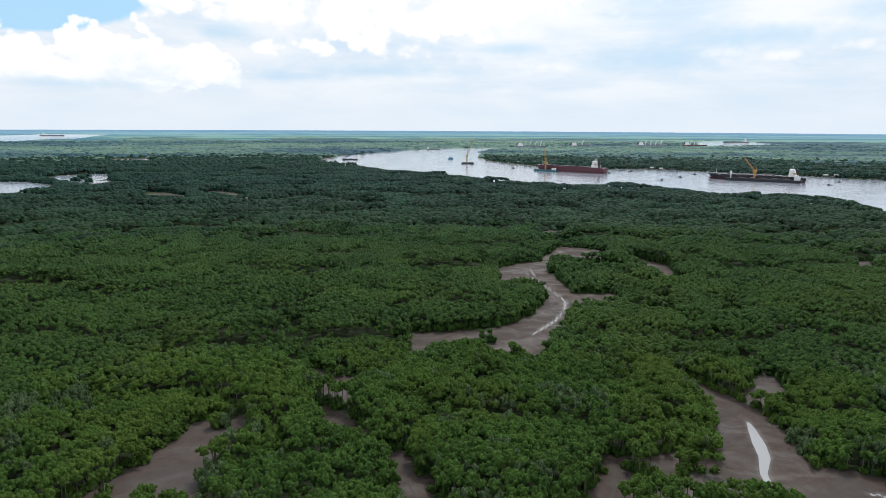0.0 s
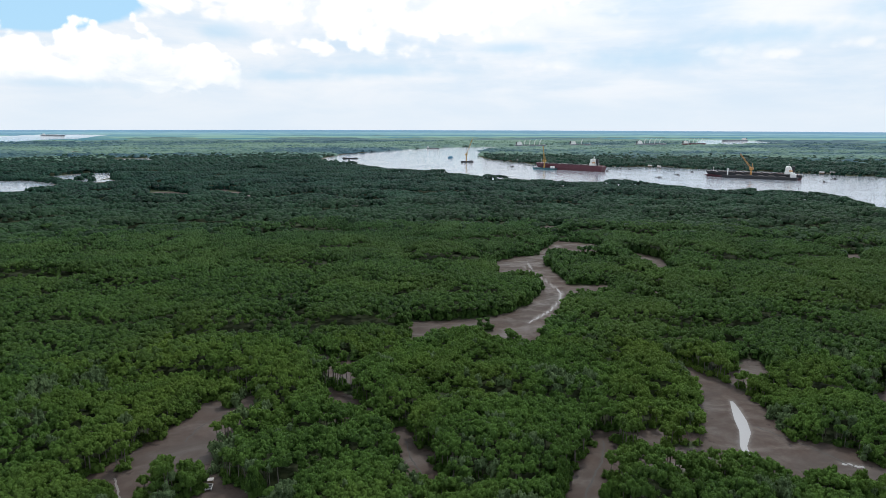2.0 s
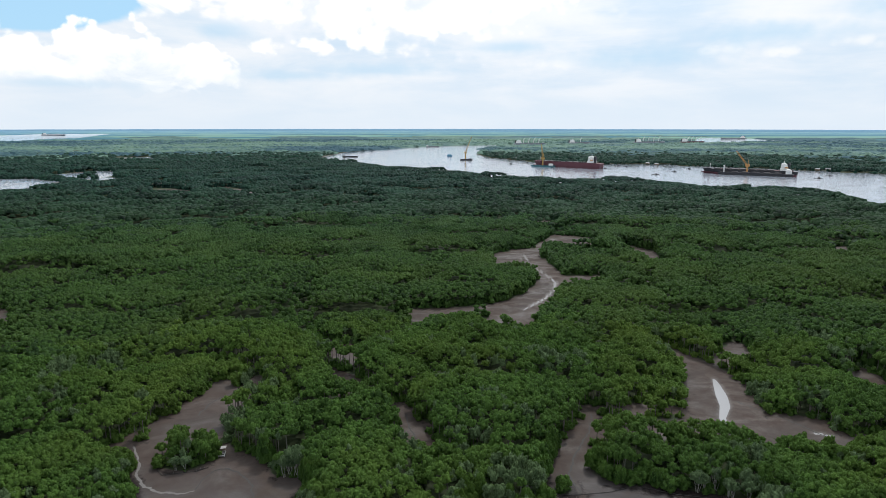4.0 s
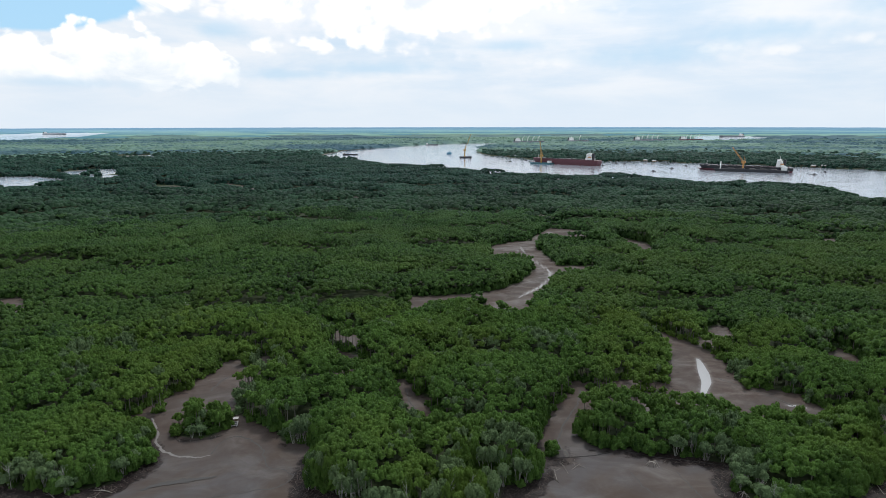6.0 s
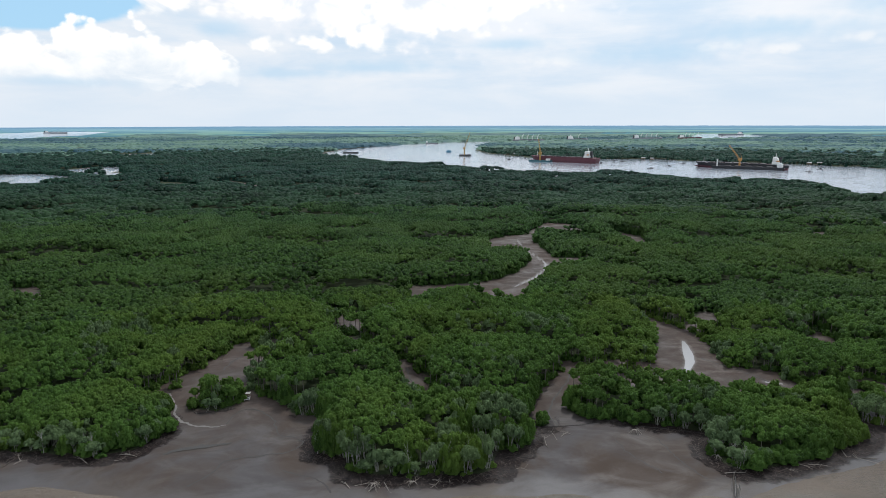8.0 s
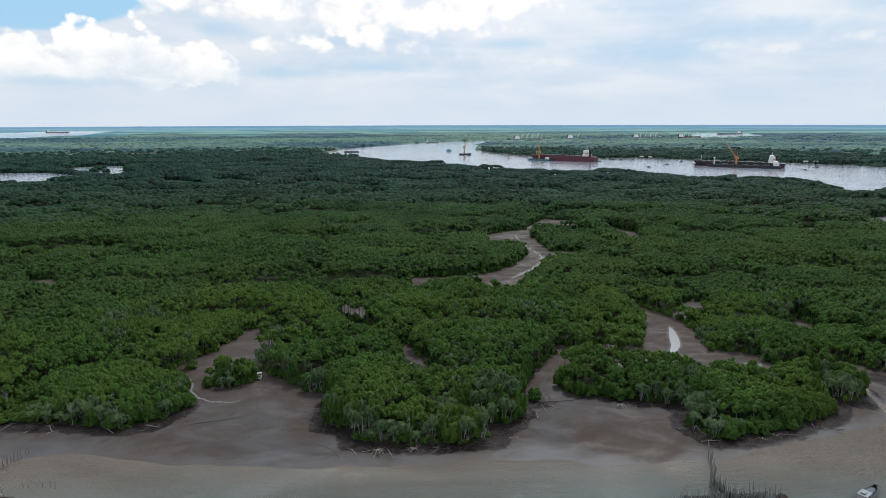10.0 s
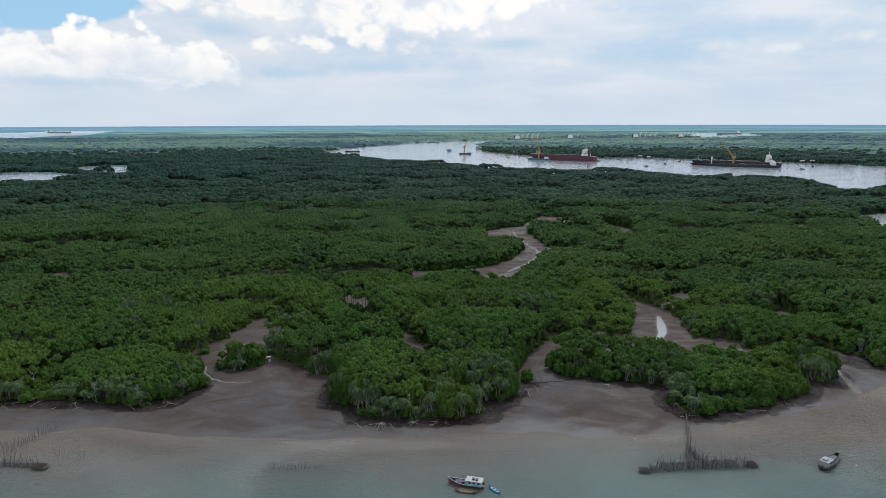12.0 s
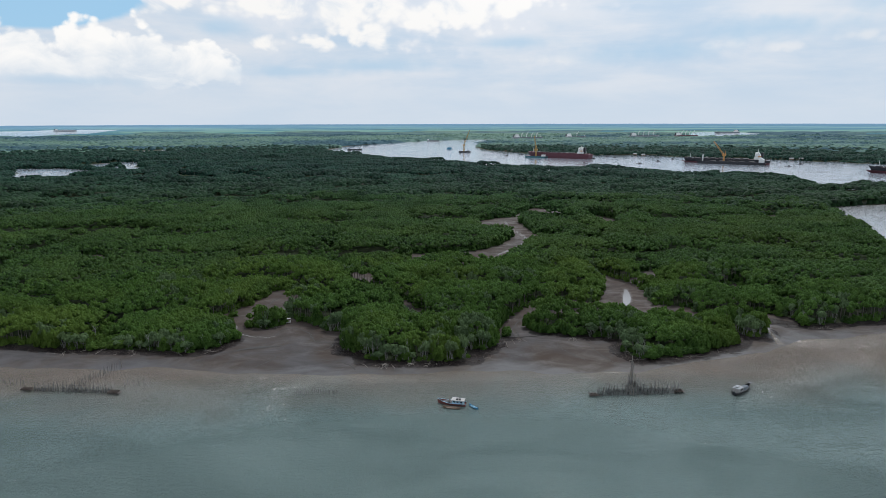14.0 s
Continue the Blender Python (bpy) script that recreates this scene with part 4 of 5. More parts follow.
def plant_trees(p, free, isle, rng):
    """Trees of their own: a trunk with limbs and prop roots, and a crown."""
    def tree(seed, kind):
        if kind == "broad":
            crown = crown_shape(seed, 17, 544, 5, 0.070, 2)
            trunk, bark_of = trunk_shape(seed, 0.72, 2, 0.16, 0.020, 7), BARK
            leaf = LEAF
        else:
            crown = crown_shape(seed, 13, 330, 5, 0.062, 2, 0.85)
            trunk, bark_of = trunk_shape(seed, 0.95, 6, 0.20, 0.009, 0), PALE_BARK
            leaf = PALE_LEAF
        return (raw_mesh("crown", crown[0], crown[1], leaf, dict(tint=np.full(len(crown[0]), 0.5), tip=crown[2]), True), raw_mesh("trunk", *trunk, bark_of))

    broad = [tree(200 + k, "broad") for k in range(7)]
    slim = [tree(230 + k, "slim") for k in range(5)]
    c = covers(p)
    z = ground_height(p, c)
    pale = pale_share(p) + rng.normal(0, 0.15, len(p)) + np.where((c["flats"] < 7) & (p[:, 1] < 150), 0.30, -0.1) > 0.36
    for i, (x, y) in enumerate(p):
        h = float(stand(p[i:i + 1])[0]) * rng.uniform(0.72, 1.05) * (0.84 + 0.025 * min(free[i], 6))
        if isle[i] > -2:
            h *= 1.0 if math.hypot(x - 43, y - 134) > 7 else 0.5
        r = rng.uniform(2.3, 3.4) * (0.85 if pale[i] else 1.0)
        crown_mesh, trunk_mesh = (slim if pale[i] else broad)[rng.randint(0, 5)]
        ob = new("mangrove_tree")
        ob.matrix_world = Matrix.Translation((x, y, z[i])) @ Matrix.Rotation(rng.uniform(0, 6.28), 4, "Z")
        low = 0.52 if pale[i] else (0.12 if c["flats"][i] < 6 else 0.06)
        for mesh, name, at, s in ((trunk_mesh, "trunk", -0.3, (h * 0.9,) * 3), (crown_mesh, "crown", h * low, (r, r, h * (1 - low)))):
            child = new(name, mesh)
            child.parent = ob
            child.location, child.scale = (0, 0, at), s
        tagged(ob, "slender pale-barked mangrove tree with thin grey-green crown" if pale[i] else "bushy green mangrove tree on arched prop roots", "tree", "trees along the shore")


build_forest()
# ---- building small shapes ----
class Shape:
    """Collects boxes, rods and lofts into one mesh."""

    def __init__(self):
        self.v, self.f, self.n = [], [], 0

    def add(self, v, f):
        self.v.append(np.asarray(v, float))
        self.f += [tuple(i + self.n for i in t) for t in f]
        self.n += len(v)
        return self

    def box(self, at, size, turn=0.0, taper=1.0, tilt=0.0):
        x, y, z = (s / 2 for s in size)
        v = np.array([(-x, -y, -z), (x, -y, -z), (x, y, -z), (-x, y, -z), (-x * taper, -y * taper, z), (x * taper, -y * taper, z), (x * taper, y * taper, z), (-x * taper, y * taper, z)])
        m = np.array(Matrix.Rotation(turn, 3, "Z") @ Matrix.Rotation(tilt, 3, "Y"))
        return self.add(v @ m.T + at, [(0, 3, 2, 1), (4, 5, 6, 7), (0, 1, 5, 4), (1, 2, 6, 5), (2, 3, 7, 6), (3, 0, 4, 7)])

    def rod(self, path, radii, sides=6):
        radii = [radii] * len(path) if isinstance(radii, (int, float)) else radii
        v, f = rod(path, radii, sides)
        self.add(v, [tuple(t) for t in f])
        last = self.n - sides
        self.f.append(tuple(range(last, last + sides)))
        return self

    def loft(self, rings, closed_ends=True):
        """Closed rings of equal count, joined one after another."""
        k = len(rings[0])
        base = self.n
        self.add(np.concatenate([np.asarray(r, float) for r in rings]), [])
        for i in range(len(rings) - 1):
            for j in range(k):
                a, b = base + i * k + j, base + i * k + (j + 1) % k
                self.f.append((a, b, b + k, a + k))
        if closed_ends:
            self.f.append(tuple(base + j for j in range(k))[::-1])
            self.f.append(tuple(base + (len(rings) - 1) * k + j for j in range(k)))
        return self

    def mesh(self, name, material):
        m = bpy.data.meshes.new(name)
        m.from_pydata([tuple(q) for q in np.concatenate(self.v)], [], self.f)
        bm = bmesh.new()
        bm.from_mesh(m)
        bmesh.ops.recalc_face_normals(bm, faces=bm.faces)
        bm.to_mesh(m)
        bm.free()
        m.materials.append(material)
        return m


def part(name, shape, material, parent, label=""):
    ob = new(name, shape.mesh(name, material) if isinstance(shape, Shape) else shape)
    ob.parent = parent
    return tagged(ob, label)


def thing(name, at, turn, label, category, group="", size=1.0):
    """An empty at the foot of a thing; places beyond NEAR are drawn in like the land."""
    spot, k = gather(np.array([at], float))
    ob = new(name)
    ob.matrix_world = Matrix.Translation(spot[0]) @ Matrix.Rotation(radians(turn), 4, "Z") @ Matrix.Scale(size * float(k[0]), 4)
    return tagged(ob, label, category, group)


def hull_rings(length, beam, low, high, fine=1.0, sheer=0.0, steps=16, rake=0.05):
    """Sections of a ship's side between two levels, bow towards +x."""
    rings = []
    for i in range(steps + 1):
        u = i / steps
        x = (u - 0.5) * length
        bow = max(0.0, (u - 0.80) / 0.20)
        aft = max(0.0, (0.10 - u) / 0.10)
        w = beam / 2 * (1 - bow**2.0) * (1 - 0.18 * aft**2)
        w = max(w, 0.02 * beam)
        lift = sheer * bow**1.5
        lean = rake * length * bow * (high - low) / max(high, 0.1)
        wl = w * (1 - 0.22 * fine * bow)
        rings.append([(x, -wl, low), (x, wl, low), (x + lean, w, high + lift), (x + lean, -w, high + lift)])
    return rings


def bulk_carrier(at, turn, length, beam, free, draught_band, top_mat, low_mat, hatches, label, cranes=0, crane_mat=None, house=1.0):
    ship = thing("cargo_ship", at, turn, label, "ship", "ships on the river")
    part("hull", Shape().loft(hull_rings(length, beam, draught_band, free, sheer=2.5)), top_mat, ship)
    part("boot_topping", Shape().loft(hull_rings(length * 0.985, beam * 0.995, -1.0, draught_band + 0.02, 1.3)), low_mat, ship, "dull red lower hull")
    part("deck", Shape().box((-0.02 * length, 0, free + 0.15), (length * 0.88, beam * 0.93, 0.3)), DECK_RED, ship)
    rail = Shape()
    for s in (-1, 1):
        rail.box((-0.03 * length, s * beam * 0.485, free + 0.7), (length * 0.84, 0.25, 1.2))
    part("bulwark", rail, top_mat, ship)
    a, b = -0.27 * length, 0.40 * length
    gap = (b - a) / hatches
    for i in range(hatches):
        part("hatch_cover", Shape().box((a + gap * (i + 0.5), 0, free + 1.3), (gap * 0.72, beam * 0.58, 2.2), 0, 0.96), HATCH, ship)
    part("forecastle", Shape().loft([[(0.41 * length, -beam * 0.36, free), (0.41 * length, beam * 0.36, free), (0.41 * length, beam * 0.36, free + 2.6), (0.41 * length, -beam * 0.36, free + 2.6)],
                                     [(0.47 * length, -beam * 0.20, free), (0.47 * length, beam * 0.20, free), (0.47 * length, beam * 0.20, free + 3.0), (0.47 * length, -beam * 0.20, free + 3.0)]]), top_mat, ship)
    part("foremast", Shape().rod([(0.44 * length, 0, free + 2), (0.44 * length, 0, free + 13)], [0.5, 0.25]).box((0.44 * length, 0, free + 9), (0.4, 5, 0.4)), WHITE, ship)
    hx = -0.36 * length
    tower = part("superstructure", Shape().box((hx, 0, free + 3), (15 * house, beam * 0.86, 6)).box((hx + 0.5, 0, free + 8.0), (12.5 * house, beam * 0.66, 4.4)).box((hx + 1, 0, free + 12.0), (11 * house, beam * 0.6, 4.0)).box((hx + 2, 0, free + 15.3), (8.5 * house, beam * 0.58, 3.0)), WHITE, ship, "white accommodation block")
    part("bridge_wing", Shape().box((hx + 3, 0, free + 15.0), (3.2, beam * 0.98, 1.3)), WHITE, tower)
    for lev in range(4):
        z = free + 4.2 + 3.8 * lev
        part("window_row", Shape().box((hx + (7.55, 6.8, 6.55, 6.3)[lev] * house, 0, z), (0.3, beam * 0.5, 1.0)), GLASS, tower)
    part("funnel", Shape().box((hx - 8 * house, 0, free + 9), (5.5, 6.5, 16), 0, 0.85), HULL_BLACK, ship)
    part("radar_mast", Shape().rod([(hx + 1, 0, free + 16.5), (hx + 1, 0, free + 25)], [0.6, 0.2]).box((hx + 1, 0, free + 20), (0.5, 6, 0.5)), WHITE, ship)
    part("lifeboat", Shape().box((hx - 4, beam * 0.42, free + 8.2), (7.5, 2.6, 2.4), 0, 0.8), ORANGE, ship)
    for i in range(cranes):
        x = a + gap * (hatches / cranes) * (i + 0.5) - gap * 0.1
        crane = part("deck_crane", Shape().rod([(x, 0, free), (x, 0, free + 15)], [1.6, 1.3], 8).box((x, 0, free + 16), (4, 4, 4)), crane_mat or WHITE, ship, "white deck crane")
        part("jib", Shape().rod([(x + 1, 0, free + 16), (x + 10, 0, free + 30)], [1.5, 0.9], 4), crane_mat or WHITE, crane)
    return ship


def lattice(shape, a, b, wide, bays, r):
    """A square lattice boom between two places."""
    a, b = np.array(a, float), np.array(b, float)
    way = (b - a) / np.linalg.norm(b - a)
    s = np.cross(way, (0, 1, 0) if abs(way[1]) < 0.9 else (1, 0, 0))
    s /= np.linalg.norm(s)
    t = np.cross(way, s)
    corners = [(s + t), (s - t), (-s - t), (-s + t)]
    ends = [[a + c * wide / 2 for c in corners], [b + c * wide / 3.2 for c in corners]]
    for j in range(4):
        shape.rod([ends[0][j], ends[1][j]], r, 4)
        for k in range(bays):
            u, w = k / bays, (k + 1) / bays
            m = (j + 1) % 4
            shape.rod([ends[0][j] * (1 - u) + ends[1][j] * u, ends[0][m] * (1 - w) + ends[1][m] * w], r * 0.7, 3)
    return shape


def barge(at, turn, length, beam, free, mat, label, name="barge"):
    b = thing(name, at, turn, label, "barge", "ships on the river")
    rings = []
    for x, low in ((-0.5, 0.5 * free), (-0.46, -1.0), (0.46, -1.0), (0.5, 0.5 * free)):
        rings.append([(x * length, -beam / 2, low), (x * length, beam / 2, low), (x * length, beam / 2, free), (x * length, -beam / 2, free)])
    part("hull", Shape().loft(rings), mat, b)
    part("deck", Shape().box((0, 0, free + 0.08), (length * 0.96, beam * 0.92, 0.16)), HATCH, b)
    rim = Shape()
    for s in (-1, 1):
        rim.box((0, s * (beam / 2 - 0.2), free + 0.5), (length * 0.98, 0.3, 1.0))
    part("bulwark", rim, mat, b)
    return b


def crane_on(b, x, free, mat, high, boom_way, boom, label):
    c = part("crane", Shape().rod([(x, 0, free), (x, 0, free + high * 0.4)], [2.2, 1.8], 8).box((x, 0, free + high * 0.4 + 2.5), (8, 5.5, 5)), mat, b, label)
    head = np.array((x, 0, free + high * 0.4 + 2.5))
    lattice_boom = lattice(Shape(), head, head + np.array(boom_way) * boom, 2.6, 10, 0.28)
    part("boom", lattice_boom, mat, c)
    part("a_frame", Shape().rod([head + (-3, 1.5, 1), head + (-1, 0, high * 0.35)], 0.4, 4).rod([head + (-3, -1.5, 1), head + (-1, 0, high * 0.35)], 0.4, 4), mat, c)
    part("stay_cable", Shape().rod([head + (-1, 0, high * 0.35), head + np.array(boom_way) * boom], 0.12, 3), STEEL, c)
    return c


def build_ships():
    bulk_carrier((384, 1548, 0), 139.4, 186, 30, 13, 3.5, HULL_RED, HULL_RED, 7, "oxide-red bulk carrier lying high at anchor on the river")
    b = barge((324, 1567, 0), 139.4, 62, 18, 3.2, TEAL, "teal floating-crane barge moored beside a red bulk carrier")
    crane_on(b, 2, 3.2, YELLOW, 40, (0.12, 0.05, 0.99), 38, "ochre lattice crane")
    part("deckhouse", Shape().box((-22, 0, 6), (9, 8, 5.5)), WHITE, b)
    bulk_carrier((731, 1302, 0), 146, 186, 30, 10, 4.0, HULL_BLACK, HULL_RED, 7, "black-hulled bulk carrier with red boot topping, moored on the river")
    b = barge((727, 1273, 0), 146, 146, 19, 5.0, HULL_BLACK, "long dark cargo barge with loading crane alongside a bulk carrier")
    crane_on(b, 16, 5, ORANGE, 34, (0.60, 0.10, 0.78), 40, "orange loading crane")
    part("deckhouse", Shape().box((-64, 0, 9), (11, 13, 8)).box((-63, 0, 14.2), (7, 11, 2.6)), WHITE, b, "white deckhouse")
    for s in (-5, 5):
        part("gantry_post", Shape().rod([(62, s, 5), (62, s, 20)], 0.7, 6).box((62, s, 20), (3, 1.5, 1)), WHITE, b)
    part("gantry_beam", Shape().box((62, 0, 17), (1, 10, 1)), WHITE, b)
    for i in range(5):
        part("cargo_heap", Shape().box((-44 + i * 21, 0, 6.4), (15, 12, 2.6), 0, 0.7), HATCH, b)
    bulk_carrier((954, 968, 0), 146, 186, 30, 11, 5.0, HULL_BLACK, HULL_RED, 7, "black and red bulk carrier anchored near the river bank")
    b = barge((146, 1879, 0), 170, 38, 16, 2.6, HULL_BLACK, "dark crane barge anchored in mid-river", "crane_barge")
    crane_on(b, 3, 2.6, YELLOW, 46, (-0.36, 0.05, 0.93), 52, "tall ochre lattice crane")
    part("winch_house", Shape().box((-12, 0, 4.4), (8, 9, 3.6)), STEEL, b)
    b = barge((-235, 2081, 0), 182, 52, 14, 2.2, HULL_BLACK, "low dark cargo barge near the river bend")
    part("deckhouse", Shape().box((20, 0, 4.5), (7, 9, 4.5)), STEEL, b)
    b = barge((107, 2140, 0), 170, 17, 9, 3.0, BLUE, "small blue houseboat anchored in mid-river", "houseboat")
    part("cabin", Shape().box((0, 0, 5.2), (11, 7, 4.4), 0, 0.94), SKY_BLUE, b)
    b = barge((66, 3032, 0), 178, 62, 14, 3.0, STEEL, "grey cargo barge by the far bank")
    part("deckhouse", Shape().box((26, 0, 6.5), (8, 10, 7)), WHITE, b)
    for at, turn, length, n in (((603, 3337, 0), 2, 170, 4), ((912, 3470, 0), 6, 120, 1), ((1375, 3625, 0), 4, 190, 4), ((1655, 3665, 0), 5, 150, 4),
                                ((2440, 4700, 0), 175, 190, 0), ((-3749, 6497, 0), 20, 210, 0)):
        bulk_carrier(at, turn, length, 28, 9, 3.0, HULL_RED if n == 4 and length < 160 else FAR_HULL, FAR_HULL, 5, "distant cargo ship with white superstructure and raised deck cranes" if n else "distant cargo ship with tall white superstructure", n, WHITE, 2.0)


def sampan(name, at, turn, length, mat, inner, label, size=1.0, group=""):
    """A slim wooden boat with upturned ends, open inside."""
    b = thing(name, at, turn, label, "boat", group, size)
    n, outer, inside = 12, [], []
    for i in range(n + 1):
        u = i / n * 2 - 1
        w = 0.13 * length * max(0.06, 1 - abs(u) ** 2.4)
        up = 0.42 + 0.55 * abs(u) ** 3
        x = u * length / 2
        outer.append([(x, -w, up), (x, -w * 0.55, -0.15), (x, w * 0.55, -0.15), (x, w, up), (x, w * 0.86, up), (x, w * 0.5, 0.12), (x, -w * 0.5, 0.12), (x, -w * 0.86, up)])
    part("hull", Shape().loft(outer), mat, b)
    for x in (-0.26, 0.0, 0.26):
        part("thwart", Shape().box((x * length, 0, 0.34), (0.28, 0.20 * length, 0.06)), inner, b)
    return b


def wooden_boat(at, turn, length, beam, hull_mat, stripe_mat, label):
    b = thing("fishing_boat", at, turn, label, "boat", "moored fishing boats")
    rings, strakes = [], []
    n = 14
    for i in range(n + 1):
        u = i / n * 2 - 1  # bow at +1
        w = beam / 2 * (1 - max(0, u) ** 2.2 * 0.97) * (1 - 0.25 * max(0, -u) ** 4)
        up = 0.95 + 0.85 * max(0, u) ** 2.2 + 0.2 * max(0, -u) ** 2
        x = u * length / 2 + 0.25 * max(0, u) ** 3
        rings.append([(x, -w, up), (x * 0.97, -w * 0.62, -0.25), (x * 0.97, w * 0.62, -0.25), (x, w, up), (x, w * 0.84, up), (x, w * 0.8, 0.55), (x, -w * 0.8, 0.55), (x, -w * 0.84, up)])
        strakes.append([(x, -w - 0.03, up - 0.26), (x, w + 0.03, up - 0.26), (x, w + 0.03, up + 0.05), (x, -w - 0.03, up + 0.05)])
    part("hull", Shape().loft(rings), hull_mat, b)
    rail = Shape()
    for s in (0, 1):
        path = [(r[s][0], r[s][1], r[s][2] + 0.26) for r in strakes]
        rail.rod(path, 0.09, 5)
    part("gunwale", rail, stripe_mat, b)
    return b


def build_boats():
    b = wooden_boat((12.6, 63.4, 0.0), 163, 10.2, 2.7, BOAT_RED, SKY_BLUE, "blue and red wooden fishing boat with a pale cabin, at anchor")
    cabin = part("cabin", Shape().box((-2.3, 0, 1.35), (4.2, 2.2, 1.5), 0, 0.97), SKY_BLUE, b, "pale blue cabin")
    for x in (-3.6, -2.3, -1.0):
        for s in (-1, 1):
            part("window", Shape().box((x, s * 1.09, 1.6), (0.7, 0.06, 0.5)), GLASS, cabin)
    part("roof", Shape().box((-2.3, 0, 2.18), (4.8, 2.6, 0.12)), CREAM, b, "pale cabin roof")
    part("wheelhouse", Shape().box((-0.4, 0, 1.2), (1.6, 1.9, 1.2), 0, 0.95), CREAM, b)
    part("deck_cargo", Shape().box((1.9, 0, 0.8), (2.8, 1.5, 0.5)).box((0.8, 0.4, 1.1), (0.8, 0.7, 0.5)), TAR, b)
    for x in (-3.0, -2.0):
        part("roof_crate", Shape().box((x, 0.2, 2.42), (0.7, 0.9, 0.36)), TAR, b)
    part("mast", Shape().rod([(1.0, 0, 0.8), (1.0, 0, 3.4)], [0.06, 0.04], 5), PLANK, b)
    sampan("sampan", (12.2, 60.2, 0.0), 166, 6.4, PLANK, PLANK, "brown wooden sampan tied beside a fishing boat", 1.0, "small sampans")
    sampan("sampan", (20.2, 60.4, 0.0), 128, 4.6, BLUE, SKY_BLUE, "small blue sampan tied behind a fishing boat", 1.0, "small sampans")
    b = wooden_boat((122.8, 69.8, 0.0), 35, 11.2, 3.1, TAR, TAR, "dark wooden fishing boat with a tarpaulin deck and pale cabin")
    cabin = part("cabin", Shape().box((-3.0, 0, 1.5), (3.6, 2.5, 1.7), 0, 0.95), CREAM, b, "pale grey cabin")
    for s in (-1, 1):
        part("window", Shape().box((-2.6, s * 1.24, 1.75), (1.6, 0.06, 0.6)), GLASS, cabin)
    part("roof", Shape().box((-3.0, 0, 2.42), (3.7, 2.6, 0.12)), STEEL, b)
    part("roof_box", Shape().box((-3.3, 0.2, 2.68), (1.5, 1.1, 0.4)), STEEL, b)
    tarp = Shape()
    tarp.loft([[(x, -1.35 * w, 0.9), (x, -0.8 * w, 1.55 * h), (x, 0.8 * w, 1.55 * h), (x, 1.35 * w, 0.9)] for x, w, h in ((-1.1, 1, 1), (1.0, 1.0, 1.06), (2.8, 0.8, 1.0), (4.0, 0.45, 0.85))])
    part("tarpaulin", tarp, TARP, b, "grey-blue tarpaulin over the fore deck")
    part("bow_platform", Shape().box((6.0, 0, 1.85), (1.7, 1.2, 0.12)), TAR, b)
    part("outboard", Shape().box((-5.7, 0, 0.9), (0.6, 0.5, 1.0)), HULL_BLACK, b)
    buoy = thing("mooring_buoy", (130.2, 68.6, 0.0), 0, "small white mooring buoy floating beside a boat", "buoy")
    part("float", Shape().loft([[(math.cos(a) * r, math.sin(a) * r, z) for a in np.arange(8) * math.pi / 4] for r, z in ((0.1, -0.15), (0.26, 0.0), (0.26, 0.14), (0.1, 0.28))]), CREAM, buoy)
    rng = random.Random(4)
    for x, y in ((255, 1678), (309, 1728), (522, 1307), (596, 1384), (668, 1470), (818, 1196), (884, 1260), (465, 1500), (525, 1580), (541, 1560)):
        b = sampan("river_boat", (x, y, 0), rng.uniform(110, 175), 15, TAR, PLANK, "small dark work boat on the river", 1.0, "small work boats")
        part("canopy", Shape().box((-1.5, 0, 1.6), (5, 2.6, 2.0), 0, 0.8), TAR, b)
    for x, y in ((288, 1912), (304, 1905), (628, 1640), (640, 1606), (950, 1440), (943, 1390), (966, 1386)):
        hut = thing("stilt_hut", (x, y, 0), rng.uniform(130, 160), "weathered plank hut on stilts at the river bank", "hut", "huts along the far bank")
        part("wall", Shape().box((0, 0, 3.6), (9, 6, 3.2)), PLANK, hut)
        part("roof", Shape().loft([[(-5.2, -4, 5.0), (-5.2, 4, 5.0), (-5.2, 0, 7.2)], [(5.2, -4, 5.0), (5.2, 4, 5.0), (5.2, 0, 7.2)]]), STEEL, hut)
        for sx in (-4, 4):
            for sy in (-2.6, 2.6):
                part("stilt", Shape().rod([(sx, sy, -1), (sx, sy, 2.4)], 0.2, 5), PLANK, hut)


def stake_mesh(seed, high, r, mat, lean=0.12):
    g = random.Random(seed)
    a, b = g.uniform(-lean, lean) * high, g.uniform(-lean, lean) * high
    return Shape().rod([(0, 0, -0.8), (a * 0.4 + g.uniform(-0.05, 0.05), b * 0.4, high * 0.5), (a, b, high)], [r, r * 0.9, r * 0.6], 5).mesh("stake", mat)


STAKES = [stake_mesh(k, 1.0, 0.05, STAKE) for k in range(8)]
PALE_STAKES = [stake_mesh(20 + k, 1.0, 0.06, DRIFT) for k in range(4)]


def stakes_along(parent, a, b, gap, low, high, g, pale=0.0, spread=0.3):
    a, b = np.array(a, float), np.array(b, float)
    n = int(np.linalg.norm(b - a) / gap)
    for i in range(n + 1):
        p = a + (b - a) * i / max(n, 1)
        h = g.uniform(low, high)
        ob = part("stake", g.choice(PALE_STAKES if g.random() < pale else STAKES), None, parent)
        ob.location = (p[0] + g.uniform(-spread, spread), p[1] + g.uniform(-spread, spread), -0.3)
        ob.scale = (2.2, 2.2, h * 1.35)
        ob.rotation_euler = (g.uniform(-0.1, 0.1), g.uniform(-0.1, 0.1), g.uniform(0, 6))


